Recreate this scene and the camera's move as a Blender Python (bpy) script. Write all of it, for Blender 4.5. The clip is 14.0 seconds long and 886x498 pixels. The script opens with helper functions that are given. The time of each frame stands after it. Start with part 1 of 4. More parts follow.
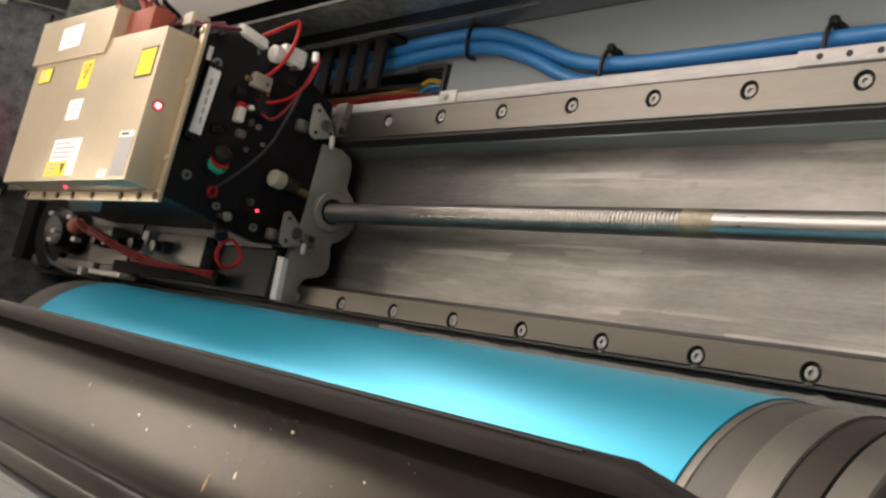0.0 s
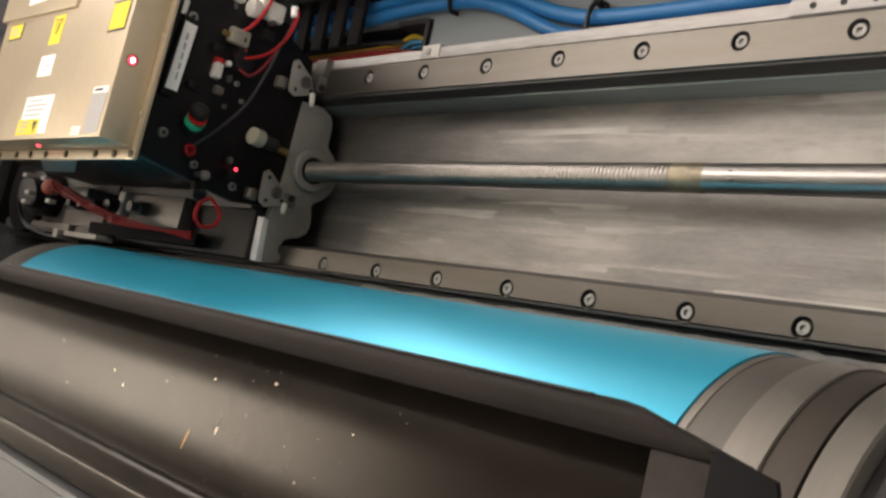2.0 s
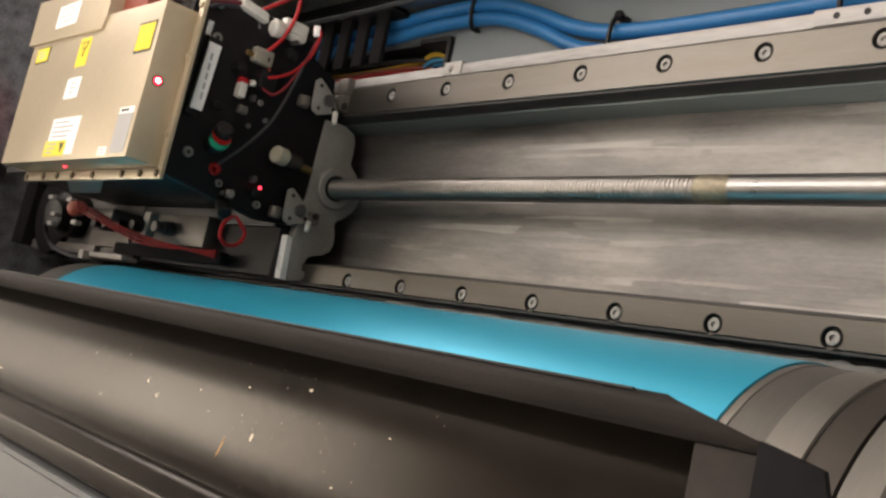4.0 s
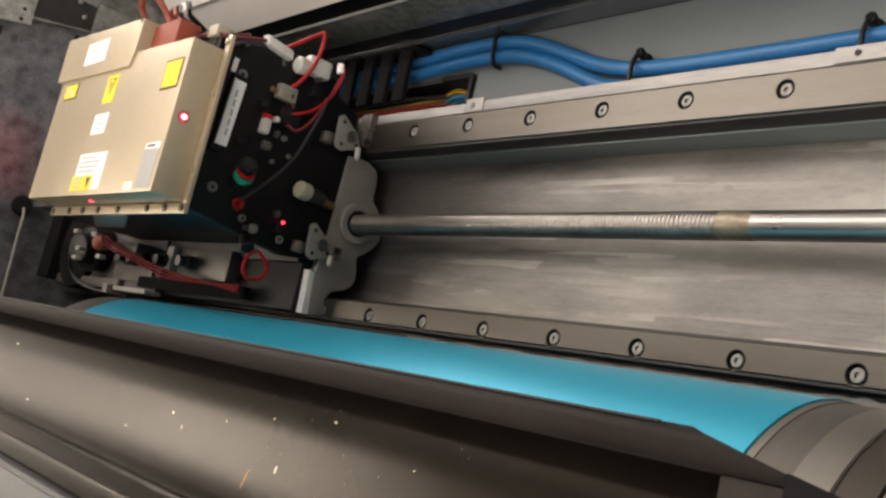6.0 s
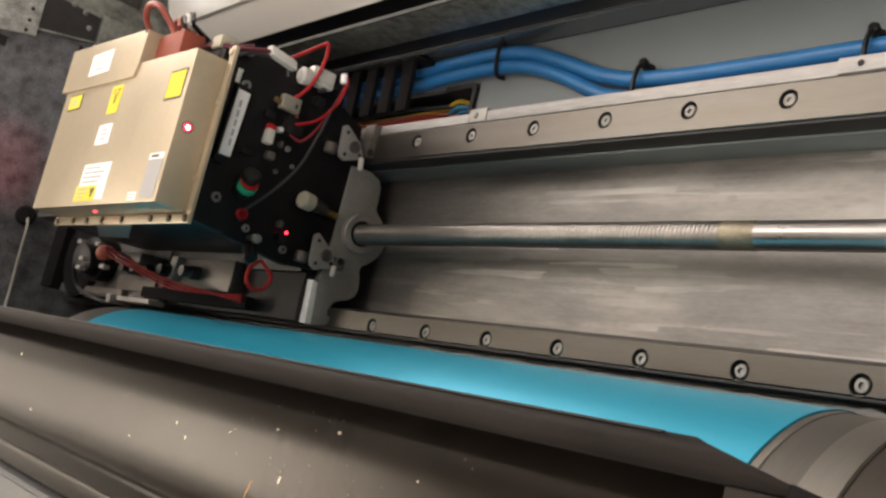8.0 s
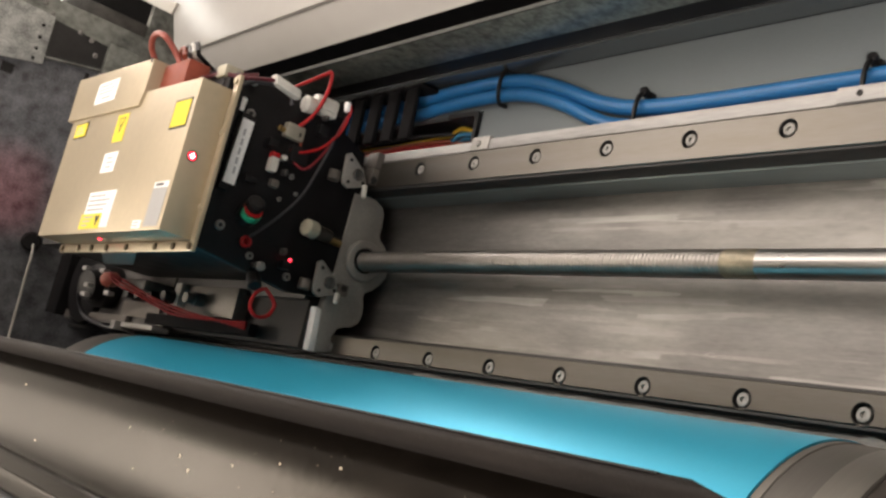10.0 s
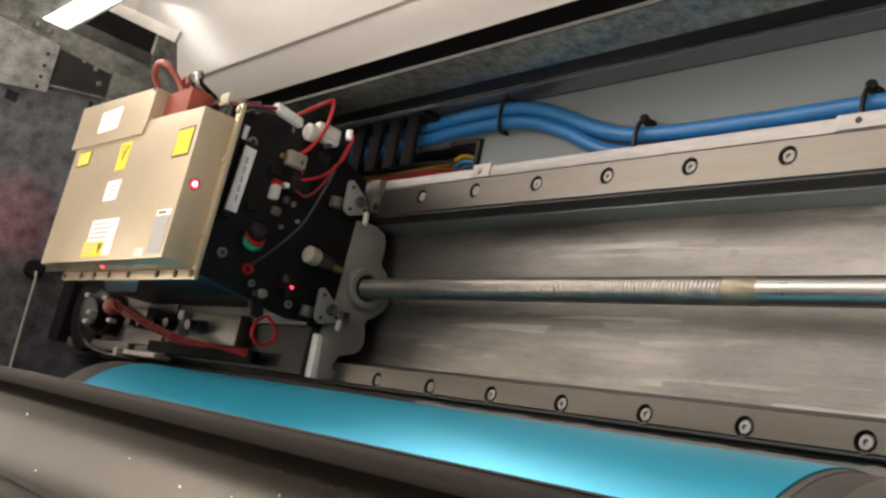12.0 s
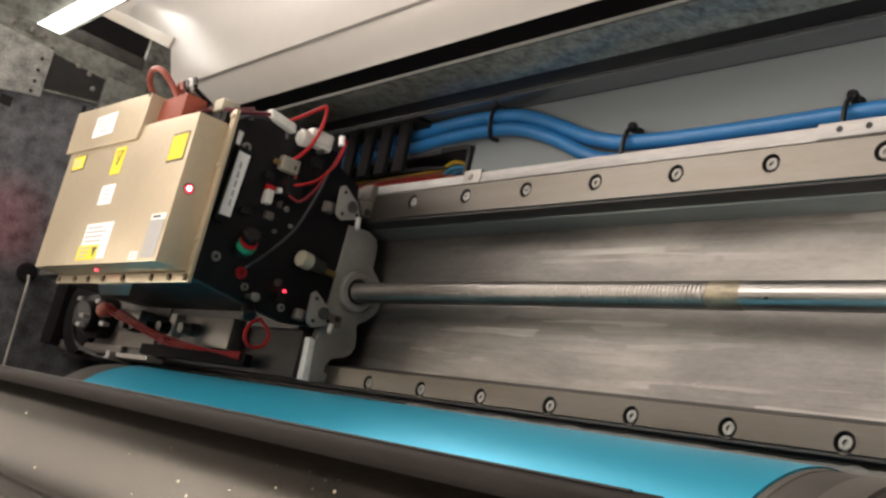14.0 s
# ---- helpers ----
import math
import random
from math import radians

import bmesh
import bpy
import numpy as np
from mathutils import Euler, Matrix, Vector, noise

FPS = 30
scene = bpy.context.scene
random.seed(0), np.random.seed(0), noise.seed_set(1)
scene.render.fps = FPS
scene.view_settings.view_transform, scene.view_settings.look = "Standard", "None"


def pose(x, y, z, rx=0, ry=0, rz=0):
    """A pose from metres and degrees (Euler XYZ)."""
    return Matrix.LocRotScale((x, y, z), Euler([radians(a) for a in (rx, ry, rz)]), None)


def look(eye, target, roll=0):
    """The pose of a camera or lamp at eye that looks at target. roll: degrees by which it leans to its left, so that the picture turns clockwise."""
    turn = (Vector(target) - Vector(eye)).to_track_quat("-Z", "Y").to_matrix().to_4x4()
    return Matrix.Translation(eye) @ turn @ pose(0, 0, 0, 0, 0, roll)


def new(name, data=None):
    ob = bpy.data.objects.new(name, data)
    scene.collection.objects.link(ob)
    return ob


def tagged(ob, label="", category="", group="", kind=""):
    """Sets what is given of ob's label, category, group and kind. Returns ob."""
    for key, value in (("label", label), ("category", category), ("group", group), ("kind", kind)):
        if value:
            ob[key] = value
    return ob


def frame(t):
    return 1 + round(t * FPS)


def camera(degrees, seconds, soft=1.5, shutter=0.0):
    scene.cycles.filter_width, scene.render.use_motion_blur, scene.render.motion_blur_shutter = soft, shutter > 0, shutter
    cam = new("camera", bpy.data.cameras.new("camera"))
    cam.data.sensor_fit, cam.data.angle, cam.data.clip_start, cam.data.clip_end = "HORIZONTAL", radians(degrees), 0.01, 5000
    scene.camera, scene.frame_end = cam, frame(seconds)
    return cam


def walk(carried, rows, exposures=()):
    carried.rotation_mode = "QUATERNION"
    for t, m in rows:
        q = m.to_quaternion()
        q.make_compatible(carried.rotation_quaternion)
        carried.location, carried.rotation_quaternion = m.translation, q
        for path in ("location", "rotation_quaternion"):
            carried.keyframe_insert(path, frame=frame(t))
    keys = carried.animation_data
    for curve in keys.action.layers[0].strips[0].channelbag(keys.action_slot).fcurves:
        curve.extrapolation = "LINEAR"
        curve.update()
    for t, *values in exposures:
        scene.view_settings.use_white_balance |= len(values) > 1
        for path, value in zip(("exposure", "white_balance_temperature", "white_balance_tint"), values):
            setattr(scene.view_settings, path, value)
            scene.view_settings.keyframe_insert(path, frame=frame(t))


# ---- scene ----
cam = camera(47.2, 14.0, soft=2.6, shutter=0.5)
PATH = [
    (0, (0.651, -0.049, 0.414), (-0.868, 0.238, -0.855), -69.6),
    (0.5, (0.648, -0.049, 0.412), (-0.866, 0.244, -0.861), -69.4),
    (1, (0.645, -0.049, 0.41), (-0.864, 0.249, -0.867), -69.3),
    (1.5, (0.643, -0.05, 0.408), (-0.86, 0.233, -0.88), -69.8),
    (2, (0.641, -0.053, 0.407), (-0.848, 0.179, -0.907), -71.0),
    (2.5, (0.64, -0.056, 0.408), (-0.839, 0.151, -0.923), -71.8),
    (3, (0.639, -0.055, 0.408), (-0.845, 0.159, -0.915), -71.7),
    (3.5, (0.642, -0.0556, 0.409), (-0.863, 0.1794, -0.887), -71.5),
    (4, (0.64, -0.0570, 0.409), (-0.877, 0.2063, -0.868), -70.9),
    (6.5, (0.641, -0.0580, 0.411), (-0.906, 0.2713, -0.815), -69.3),
    (7, (0.64, -0.0580, 0.411), (-0.906, 0.2763, -0.814), -69.2),
    (7.5, (0.641, -0.0580, 0.411), (-0.907, 0.2783, -0.811), -69.2),
    (8, (0.641, -0.0580, 0.411), (-0.908, 0.2823, -0.808), -69.1),
    (10.5, (0.644, -0.055, 0.413), (-0.911, 0.343, -0.781), -68.1),
    (11, (0.644, -0.055, 0.413), (-0.911, 0.36, -0.775), -67.8),
    (11.5, (0.645, -0.054, 0.413), (-0.912, 0.37, -0.769), -67.6),
    (12, (0.645, -0.054, 0.413), (-0.912, 0.373, -0.767), -67.6),
    (12.5, (0.648, -0.055, 0.415), (-0.905, 0.377, -0.769), -67.4),
    (13, (0.65, -0.056, 0.416), (-0.901, 0.381, -0.769), -67.3),
    (13.5, (0.652, -0.057, 0.418), (-0.896, 0.384, -0.77), -67.1),
    (14, (0.653, -0.057, 0.419), (-0.892, 0.385, -0.771), -67.0),
]
walk(cam, [(t, look(eye, target, roll)) for t, eye, target, roll in PATH])

# ---- world and large lights ----
world = bpy.data.worlds.new("room_air")
scene.world = world
world.use_nodes = True
world.node_tree.nodes["Background"].inputs[0].default_value = (0.9, 0.95, 1.0, 1)
world.node_tree.nodes["Background"].inputs[1].default_value = 0.25


def area_lamp(name, at, target, sx, sy, power, color):
    data = bpy.data.lights.new(name, "AREA")
    data.shape, data.size, data.size_y, data.energy, data.color = "RECTANGLE", sx, sy, power, color
    ob = new(name, data)
    ob.matrix_world = look(at, target)
    return ob


area_lamp("ceiling_panel_light", (-1.1, 0.95, 1.86), (-1.1, 0.95, 0), 1.3, 0.9, 20, (1.0, 0.865, 0.785))
area_lamp("ceiling_panel_light", (0.35, 0.75, 1.86), (0.35, 0.75, 0), 1.3, 0.9, 11, (1.0, 0.86, 0.78))
# Unseen fill, added to brighten faces turned towards +x and -y.
area_lamp("ceiling_panel_light", (1.6, -1.2, 1.86), (1.6, -1.2, 0), 1.3, 0.9, 60, (1.0, 0.87, 0.81))
area_lamp("ceiling_panel_light", (-2.2, -0.33, 1.86), (-2.2, -0.33, 0), 1.5, 0.56, 32, (1.0, 0.85, 0.69))
# Unseen fill lights, added for highlights on the cover sheet and the drum.
area_lamp("wall_fill_light", (-2.94, -0.31, 1.38), (0.2, -0.31, 1.0), 0.40, 0.98, 1.3, (1.0, 0.84, 0.70))
area_lamp("wall_fill_light", (-2.97, 1.7, 0.75), (0.2, -0.05, 0.1), 1.4, 1.5, 80, (1.0, 0.875, 0.80))
area_lamp("wall_fill_light", (-1.75, 2.46, 0.80), (0.2, -0.05, 0.1), 1.5, 1.4, 41, (1.0, 0.875, 0.80))


spot = bpy.data.lights.new("red_indicator_light", "SPOT")
spot.energy, spot.color, spot.spot_size, spot.spot_blend, spot.shadow_soft_size = 1.5, (1.0, 0.01, 0.06), radians(21), 1.0, 0.003
new("red_indicator_light", spot).matrix_world = look((-0.234, 0.120, 0.150), (-0.585, 0.125, 0.101))

# ---- materials ----
def mat(name, color, rough=0.5, metal=0.0, scale=40.0, vary=0.15, bump=0.05, stretch=(1, 1, 1), fine=400.0, emit=None, coat=0.0, dirt=None, rvary=0.12):
    """A worn surface: two scales of noise in colour, roughness and relief."""
    m = bpy.data.materials.new(name)
    m.use_nodes = True
    nt = m.node_tree
    p = nt.nodes["Principled BSDF"]
    tc = nt.nodes.new("ShaderNodeTexCoord")
    mp = nt.nodes.new("ShaderNodeMapping")
    mp.inputs["Scale"].default_value = stretch
    nt.links.new(tc.outputs["Object"], mp.inputs[0])
    n1 = nt.nodes.new("ShaderNodeTexNoise")
    n1.inputs["Scale"].default_value, n1.inputs["Detail"].default_value = scale, 6
    n2 = nt.nodes.new("ShaderNodeTexNoise")
    n2.inputs["Scale"].default_value, n2.inputs["Detail"].default_value = fine, 3
    for n in (n1, n2):
        nt.links.new(mp.outputs[0], n.inputs["Vector"])
    mix = nt.nodes.new("ShaderNodeMix")
    mix.data_type = "FLOAT"
    mix.inputs[0].default_value = 0.35
    nt.links.new(n1.outputs[0], mix.inputs[2])
    nt.links.new(n2.outputs[0], mix.inputs[3])
    ramp = nt.nodes.new("ShaderNodeValToRGB")
    lo = [c * (1 - vary) for c in color]
    hi = [min(1, c * (1 + vary)) for c in color]
    ramp.color_ramp.elements[0].position, ramp.color_ramp.elements[1].position = 0.35, 0.65
    ramp.color_ramp.elements[0].color = (*(dirt or lo), 1)
    ramp.color_ramp.elements[1].color = (*hi, 1)
    nt.links.new(mix.outputs[0], ramp.inputs[0])
    nt.links.new(ramp.outputs[0], p.inputs["Base Color"])
    mr = nt.nodes.new("ShaderNodeMapRange")
    mr.inputs[3].default_value, mr.inputs[4].default_value = max(0.02, rough - rvary), min(1, rough + rvary)
    nt.links.new(n1.outputs[0], mr.inputs[0])
    nt.links.new(mr.outputs[0], p.inputs["Roughness"])
    p.inputs["Metallic"].default_value = metal
    if coat:
        p.inputs["Coat Weight"].default_value, p.inputs["Coat Roughness"].default_value = coat, 0.08
    if bump:
        b = nt.nodes.new("ShaderNodeBump")
        b.inputs["Strength"].default_value, b.inputs["Distance"].default_value = bump, 0.001
        nt.links.new(mix.outputs[0], b.inputs["Height"])
        nt.links.new(b.outputs[0], p.inputs["Normal"])
    if emit:
        p.inputs["Emission Color"].default_value, p.inputs["Emission Strength"].default_value = (*emit[0], 1), emit[1]
    return m


def bed_material():
    """Milled metal: soft grain along x, wiped lighter strokes that end sharply, dark smears."""
    m = mat("milled_cast_metal", (0.185, 0.177, 0.165), 0.47, 0.55, 9, 0.20, 0.12, (1.3, 5, 5), 140)
    nt = m.node_tree
    p = nt.nodes["Principled BSDF"]
    last = p.inputs["Base Color"].links[0].from_socket
    tc = nt.nodes.new("ShaderNodeTexCoord")

    def mapped(stretch, off, turn=0.0):
        mp = nt.nodes.new("ShaderNodeMapping")
        mp.inputs["Scale"].default_value = stretch
        mp.inputs["Location"].default_value = (off, off, 0)
        mp.inputs["Rotation"].default_value = (0, 0, turn)
        nt.links.new(tc.outputs["Object"], mp.inputs[0])
        return mp.outputs[0]

    def cloud(stretch, scale, off, lo, hi, most, turn=0.0):
        v = nt.nodes.new("ShaderNodeTexNoise")
        v.inputs["Scale"].default_value, v.inputs["Detail"].default_value, v.inputs["Roughness"].default_value = scale, 8, 0.62
        nt.links.new(mapped(stretch, off, turn), v.inputs["Vector"])
        r = nt.nodes.new("ShaderNodeMapRange")
        r.inputs[1].default_value, r.inputs[2].default_value, r.inputs[4].default_value = lo, hi, most
        nt.links.new(v.outputs[0], r.inputs[0])
        return r.outputs[0]

    def strokes(stretch, off, lo, most, turn=0.0):
        """Long cells, some of them lighter, with uneven sides and abrupt ends."""
        wob = nt.nodes.new("ShaderNodeTexNoise")
        wob.inputs["Scale"].default_value, wob.inputs["Detail"].default_value = 9, 5
        at = mapped(stretch, off, turn)
        nt.links.new(at, wob.inputs["Vector"])
        add = nt.nodes.new("ShaderNodeMix")
        add.data_type = "VECTOR"
        add.inputs[0].default_value = 0.12
        nt.links.new(at, add.inputs[4])
        nt.links.new(wob.outputs["Color"], add.inputs[5])
        cell = nt.nodes.new("ShaderNodeTexVoronoi")
        cell.inputs["Scale"].default_value = 1.0
        cell.distance = "CHEBYCHEV"
        nt.links.new(add.outputs[1], cell.inputs["Vector"])
        sep = nt.nodes.new("ShaderNodeSeparateColor")
        nt.links.new(cell.outputs["Color"], sep.inputs[0])
        r = nt.nodes.new("ShaderNodeMapRange")
        r.inputs[1].default_value, r.inputs[2].default_value, r.inputs[4].default_value = lo, 1.0, most
        nt.links.new(sep.outputs[0], r.inputs[0])
        return r.outputs[0]

    def times(a, b):
        t = nt.nodes.new("ShaderNodeMath")
        t.operation = "MULTIPLY"
        nt.links.new(a, t.inputs[0])
        nt.links.new(b, t.inputs[1])
        return t.outputs[0]

    broad = cloud((1.6, 9, 1), 3.0, 5.0, 0.42, 0.62, 1.0)
    layers = (
        (cloud((3.0, 11, 1), 2.6, 1.0, 0.46, 0.68, 0.55), (0.36, 0.345, 0.32)),
        (cloud((4.0, 13, 1), 2.8, 9.0, 0.50, 0.70, 0.6), (0.115, 0.108, 0.100)),
        (times(strokes((15, 300, 1), 0.3, 0.66, 0.35), broad), (0.52, 0.50, 0.465)),
        (times(strokes((11, 240, 1), 7.7, 0.80, 0.72, 0.004), broad), (0.60, 0.58, 0.54)),
        (times(strokes((22, 320, 1), 3.1, 0.8, 0.35, -0.006), cloud((2, 10, 1), 3.0, 2.0, 0.45, 0.6, 1.0)), (0.12, 0.112, 0.104)),
        (cloud((5, 150, 1), 4.0, 3.0, 0.45, 0.8, 0.16), (0.36, 0.345, 0.32)),
    )
    for fac, c in layers:
        mx = nt.nodes.new("ShaderNodeMix")
        mx.data_type = "RGBA"
        nt.links.new(fac, mx.inputs[0])
        nt.links.new(last, mx.inputs[6])
        mx.inputs[7].default_value = (*c, 1)
        last = mx.outputs[2]
    nt.links.new(last, p.inputs["Base Color"])
    return m


BED = bed_material()
RAIL = mat("ground_steel", (0.098, 0.093, 0.084), 0.31, 0.8, 14, 0.12, 0.02, (0.5, 6, 6), 200, dirt=(0.09, 0.081, 0.067), rvary=0.03)
DARKSTEEL = mat("blackened_steel", (0.035, 0.034, 0.033), 0.55, 0.4, 60, 0.2, 0.1)
# Green tint stands in for the cyan drum mirrored in the ledge.
LEDGE = mat("green_tinted_grey_metal", (0.29, 0.335, 0.33), 0.4, 0.6, 10, 0.12, 0.06, (0.4, 4, 4), 90, rvary=0.05)
BRIGHT = mat("bright_scraped_metal", (0.32, 0.312, 0.30), 0.5, 0.3, 30, 0.25, 0.1, (0.4, 3, 3), 200)
STEEL = mat("polished_steel", (0.31, 0.30, 0.288), 0.32, 0.95, 40, 0.08, 0.02, (0.5, 2, 2))
BOLT = mat("zinc_bolt", (0.27, 0.262, 0.245), 0.55, 0.4, 300, 0.2, 0.03)
# Near-black for holes, bores and slots: their inner shade as colour.
HOLE = mat("hole_shade", (0.018, 0.017, 0.016), 0.7, 0.2, 100, 0.2, 0)
SHEET = mat("blue_grey_painted_sheet", (0.145, 0.168, 0.175), 0.5, 0.1, 14, 0.06, 0.05, (0.5, 2, 2), 500)
SHEETDARK = mat("glossy_grey_sheet", (0.20, 0.222, 0.23), 0.17, 0.75, 12, 0.12, 0.03, (0.4, 3, 3), 300, rvary=0.05)
GALV = mat("galvanised_sheet", (0.23, 0.24, 0.22), 0.42, 0.5, 45, 0.5, 0.06, (1, 1, 1), 160)
BEAM = mat("galvanised_beam", (0.31, 0.33, 0.29), 0.34, 0.8, 105, 0.55, 0.05, (1, 1, 1), 320, rvary=0.05)
WALL = mat("dark_speckled_paint", (0.135, 0.14, 0.150), 0.5, 0.1, 60, 0.55, 0.35, (1, 1, 1), 420)
# Carriage black; also the painted darkness of slot, gap and recess fills.
BLACK = mat("black_metal_and_gap_dark", (0.0065, 0.0060, 0.0066), 0.5, 0.0, 60, 0.35, 0.05)
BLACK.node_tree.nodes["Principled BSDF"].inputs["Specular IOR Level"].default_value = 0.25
BLACKPL = mat("black_plastic", (0.0065, 0.0062, 0.0066), 0.45, 0.0, 80, 0.25, 0.05)
BLACKPL.node_tree.nodes["Principled BSDF"].inputs["Specular IOR Level"].default_value = 0.3
GOLD = mat("yellow_chromate_sheet", (0.47, 0.40, 0.28), 0.36, 0.45, 14, 0.07, 0.03, (1, 1, 1), 160, rvary=0.08)
YELLOW = mat("yellow_sticker", (0.85, 0.68, 0.02), 0.45, 0, 80, 0.06, 0)
WHITEP = mat("white_sticker", (0.92, 0.92, 0.90), 0.5, 0, 80, 0.05, 0)
GREYP = mat("grey_sticker", (0.40, 0.40, 0.39), 0.45, 0, 80, 0.05, 0)
INK = mat("black_ink", (0.03, 0.03, 0.03), 0.5, 0, 80, 0.2, 0)
INKGREY = mat("grey_print", (0.42, 0.42, 0.42), 0.5, 0, 80, 0.1, 0)
LED = mat("red_led", (0.8, 0.05, 0.05), 0.3, 0, 50, 0.05, 0, emit=((1.0, 0.03, 0.06), 5.0))
LEDCORE = mat("led_glare_core", (0.9, 0.6, 0.6), 0.3, 0, 50, 0.05, 0, emit=((1.0, 0.55, 0.55), 14.0))
PLATE = mat("cyan_printing_plate", (0.042, 0.43, 0.64), 0.36, 0.42, 6, 0.04, 0.01, (1, 1, 1), 500, rvary=0.04)
DRUM = mat("turned_drum_metal", (0.115, 0.108, 0.097), 0.45, 0.5, 5, 0.12, 0.05, (12, 1, 1), 60)
DRUMLIGHT = mat("bright_turned_metal", (0.21, 0.198, 0.178), 0.38, 0.65, 5, 0.1, 0.05, (12, 1, 1), 60)
DRUMDARK = mat("drum_dark_ring", (0.058, 0.050, 0.042), 0.5, 0.6, 5, 0.12, 0.05, (12, 1, 1), 60)
COVER = mat("brown_black_textured_paint", (0.0105, 0.0084, 0.0065), 0.22, 0.0, 60, 0.25, 0.05, (1, 1, 1), 3800, rvary=0.02)
COVER.node_tree.nodes["Principled BSDF"].inputs["Specular Tint"].default_value = (1.0, 0.88, 0.72, 1)
COVER.node_tree.nodes["Principled BSDF"].inputs["Specular IOR Level"].default_value = 0.10
RIM = mat("rubber_edge_trim", (0.0165, 0.0138, 0.0118), 0.7, 0.0, 30, 0.3, 0.25, (1, 1, 1), 1500)
RIM.node_tree.nodes["Principled BSDF"].inputs["Specular IOR Level"].default_value = 0.2
COVERLIP = mat("cool_grey_metal_lip", (0.10, 0.105, 0.108), 0.4, 0.5, 30, 0.15, 0.05)
CHIP = mat("chipped_paint_spot", (0.75, 0.66, 0.5), 0.5, 0.2, 300, 0.2, 0)
SCRATCH = mat("orange_primer_scratch", (0.50, 0.29, 0.11), 0.5, 0.1, 300, 0.2, 0)
BLUE = mat("blue_cable_jacket", (0.018, 0.14, 0.35), 0.4, 0, 60, 0.12, 0.03)
RED = mat("red_wire", (0.34, 0.012, 0.014), 0.42, 0, 60, 0.2, 0)
DEEPRED = mat("deep_red_wire", (0.24, 0.010, 0.012), 0.42, 0, 60, 0.25, 0)
BROWNRED = mat("brown_red_insulator", (0.26, 0.055, 0.03), 0.5, 0, 60, 0.15, 0.05)
ORANGE = mat("orange_wire", (0.34, 0.10, 0.02), 0.45, 0, 60, 0.1, 0)
YELLOWW = mat("yellow_wire", (0.50, 0.33, 0.03), 0.45, 0, 60, 0.1, 0)
CYANW = mat("light_blue_wire", (0.05, 0.22, 0.38), 0.45, 0, 60, 0.1, 0)
GREYW = mat("grey_wire", (0.03, 0.03, 0.034), 0.45, 0, 60, 0.1, 0)
BRASS = mat("dull_brass", (0.30, 0.21, 0.08), 0.4, 0.7, 120, 0.15, 0.03)
NYLON = mat("white_nylon", (0.56, 0.55, 0.50), 0.45, 0, 120, 0.1, 0.05)
CREAM = mat("cream_nylon", (0.45, 0.42, 0.32), 0.45, 0, 120, 0.1, 0.05)
GREEN = mat("green_band", (0.02, 0.32, 0.17), 0.4, 0, 120, 0.1, 0)
GRAYMETAL = mat("cast_grey_metal", (0.33, 0.318, 0.294), 0.5, 0.35, 50, 0.12, 0.15)
DARKMET = mat("dull_dark_metal", (0.10, 0.095, 0.09), 0.5, 0.4, 60, 0.35, 0.15)
FLOORM = mat("worn_carriage_base", (0.034, 0.030, 0.028), 0.6, 0.0, 30, 0.35, 0.1)
MIDMET = mat("bare_grey_metal", (0.135, 0.122, 0.108), 0.45, 0.4, 40, 0.25, 0.1)
for dull in (FLOORM, DEEPRED, RED, DARKMET):
    dull.node_tree.nodes["Principled BSDF"].inputs["Specular IOR Level"].default_value = 0.25
WHITEPANEL = mat("glossy_white_panel", (0.40, 0.387, 0.362), 0.20, 0.0, 3, 0.03, 0.0, (1, 1, 1), 60, rvary=0.05)
ROOMWALL = mat("pale_wall_paint", (0.62, 0.62, 0.60), 0.7, 0, 2, 0.05, 0.02)
ROOMFLOOR = mat("grey_vinyl_floor", (0.28, 0.28, 0.27), 0.5, 0, 5, 0.12, 0.02)
TUBE = mat("lamp_diffuser", (0.9, 0.9, 0.88), 0.5, 0, 5, 0.02, 0, emit=((1.0, 0.97, 0.9), 3.0))

PANELGLOW = mat("panel_light_diffuser", (0.9, 0.9, 0.88), 0.5, 0, 5, 0.02, 0, emit=((1.0, 0.93, 0.85), 1.2))


# ---- mesh helpers ----
def box_bm(x0, x1, y0, y1, z0, z1, bevel=0.0, bm=None):
    bm = bm or bmesh.new()
    r = bmesh.ops.create_cube(bm, size=1.0)
    vs = r["verts"]
    for v in vs:
        v.co = Vector((x0 + (v.co.x + 0.5) * (x1 - x0), y0 + (v.co.y + 0.5) * (y1 - y0), z0 + (v.co.z + 0.5) * (z1 - z0)))
    if bevel:
        es = list({e for v in vs for e in v.link_edges})
        bmesh.ops.bevel(bm, geom=es, offset=bevel, segments=2, affect="EDGES", profile=0.6)
    return bm


def lathe_x(profile, seg=48, closed=True, bm=None, y=0.0, z=0.0):
    """Turns (x, r) pairs about the x axis through (y, z)."""
    bm = bm or bmesh.new()
    rings = []
    for x, r in profile:
        rings.append([bm.verts.new((x, y + r * math.sin(2 * math.pi * k / seg), z + r * math.cos(2 * math.pi * k / seg))) for k in range(seg)])
    for a, b in zip(rings, rings[1:]):
        for k in range(seg):
            bm.faces.new((a[k], a[(k + 1) % seg], b[(k + 1) % seg], b[k]))
    if closed:
        bm.faces.new(rings[0])
        bm.faces.new(rings[-1][::-1])
    bmesh.ops.recalc_face_normals(bm, faces=bm.faces)
    return bm


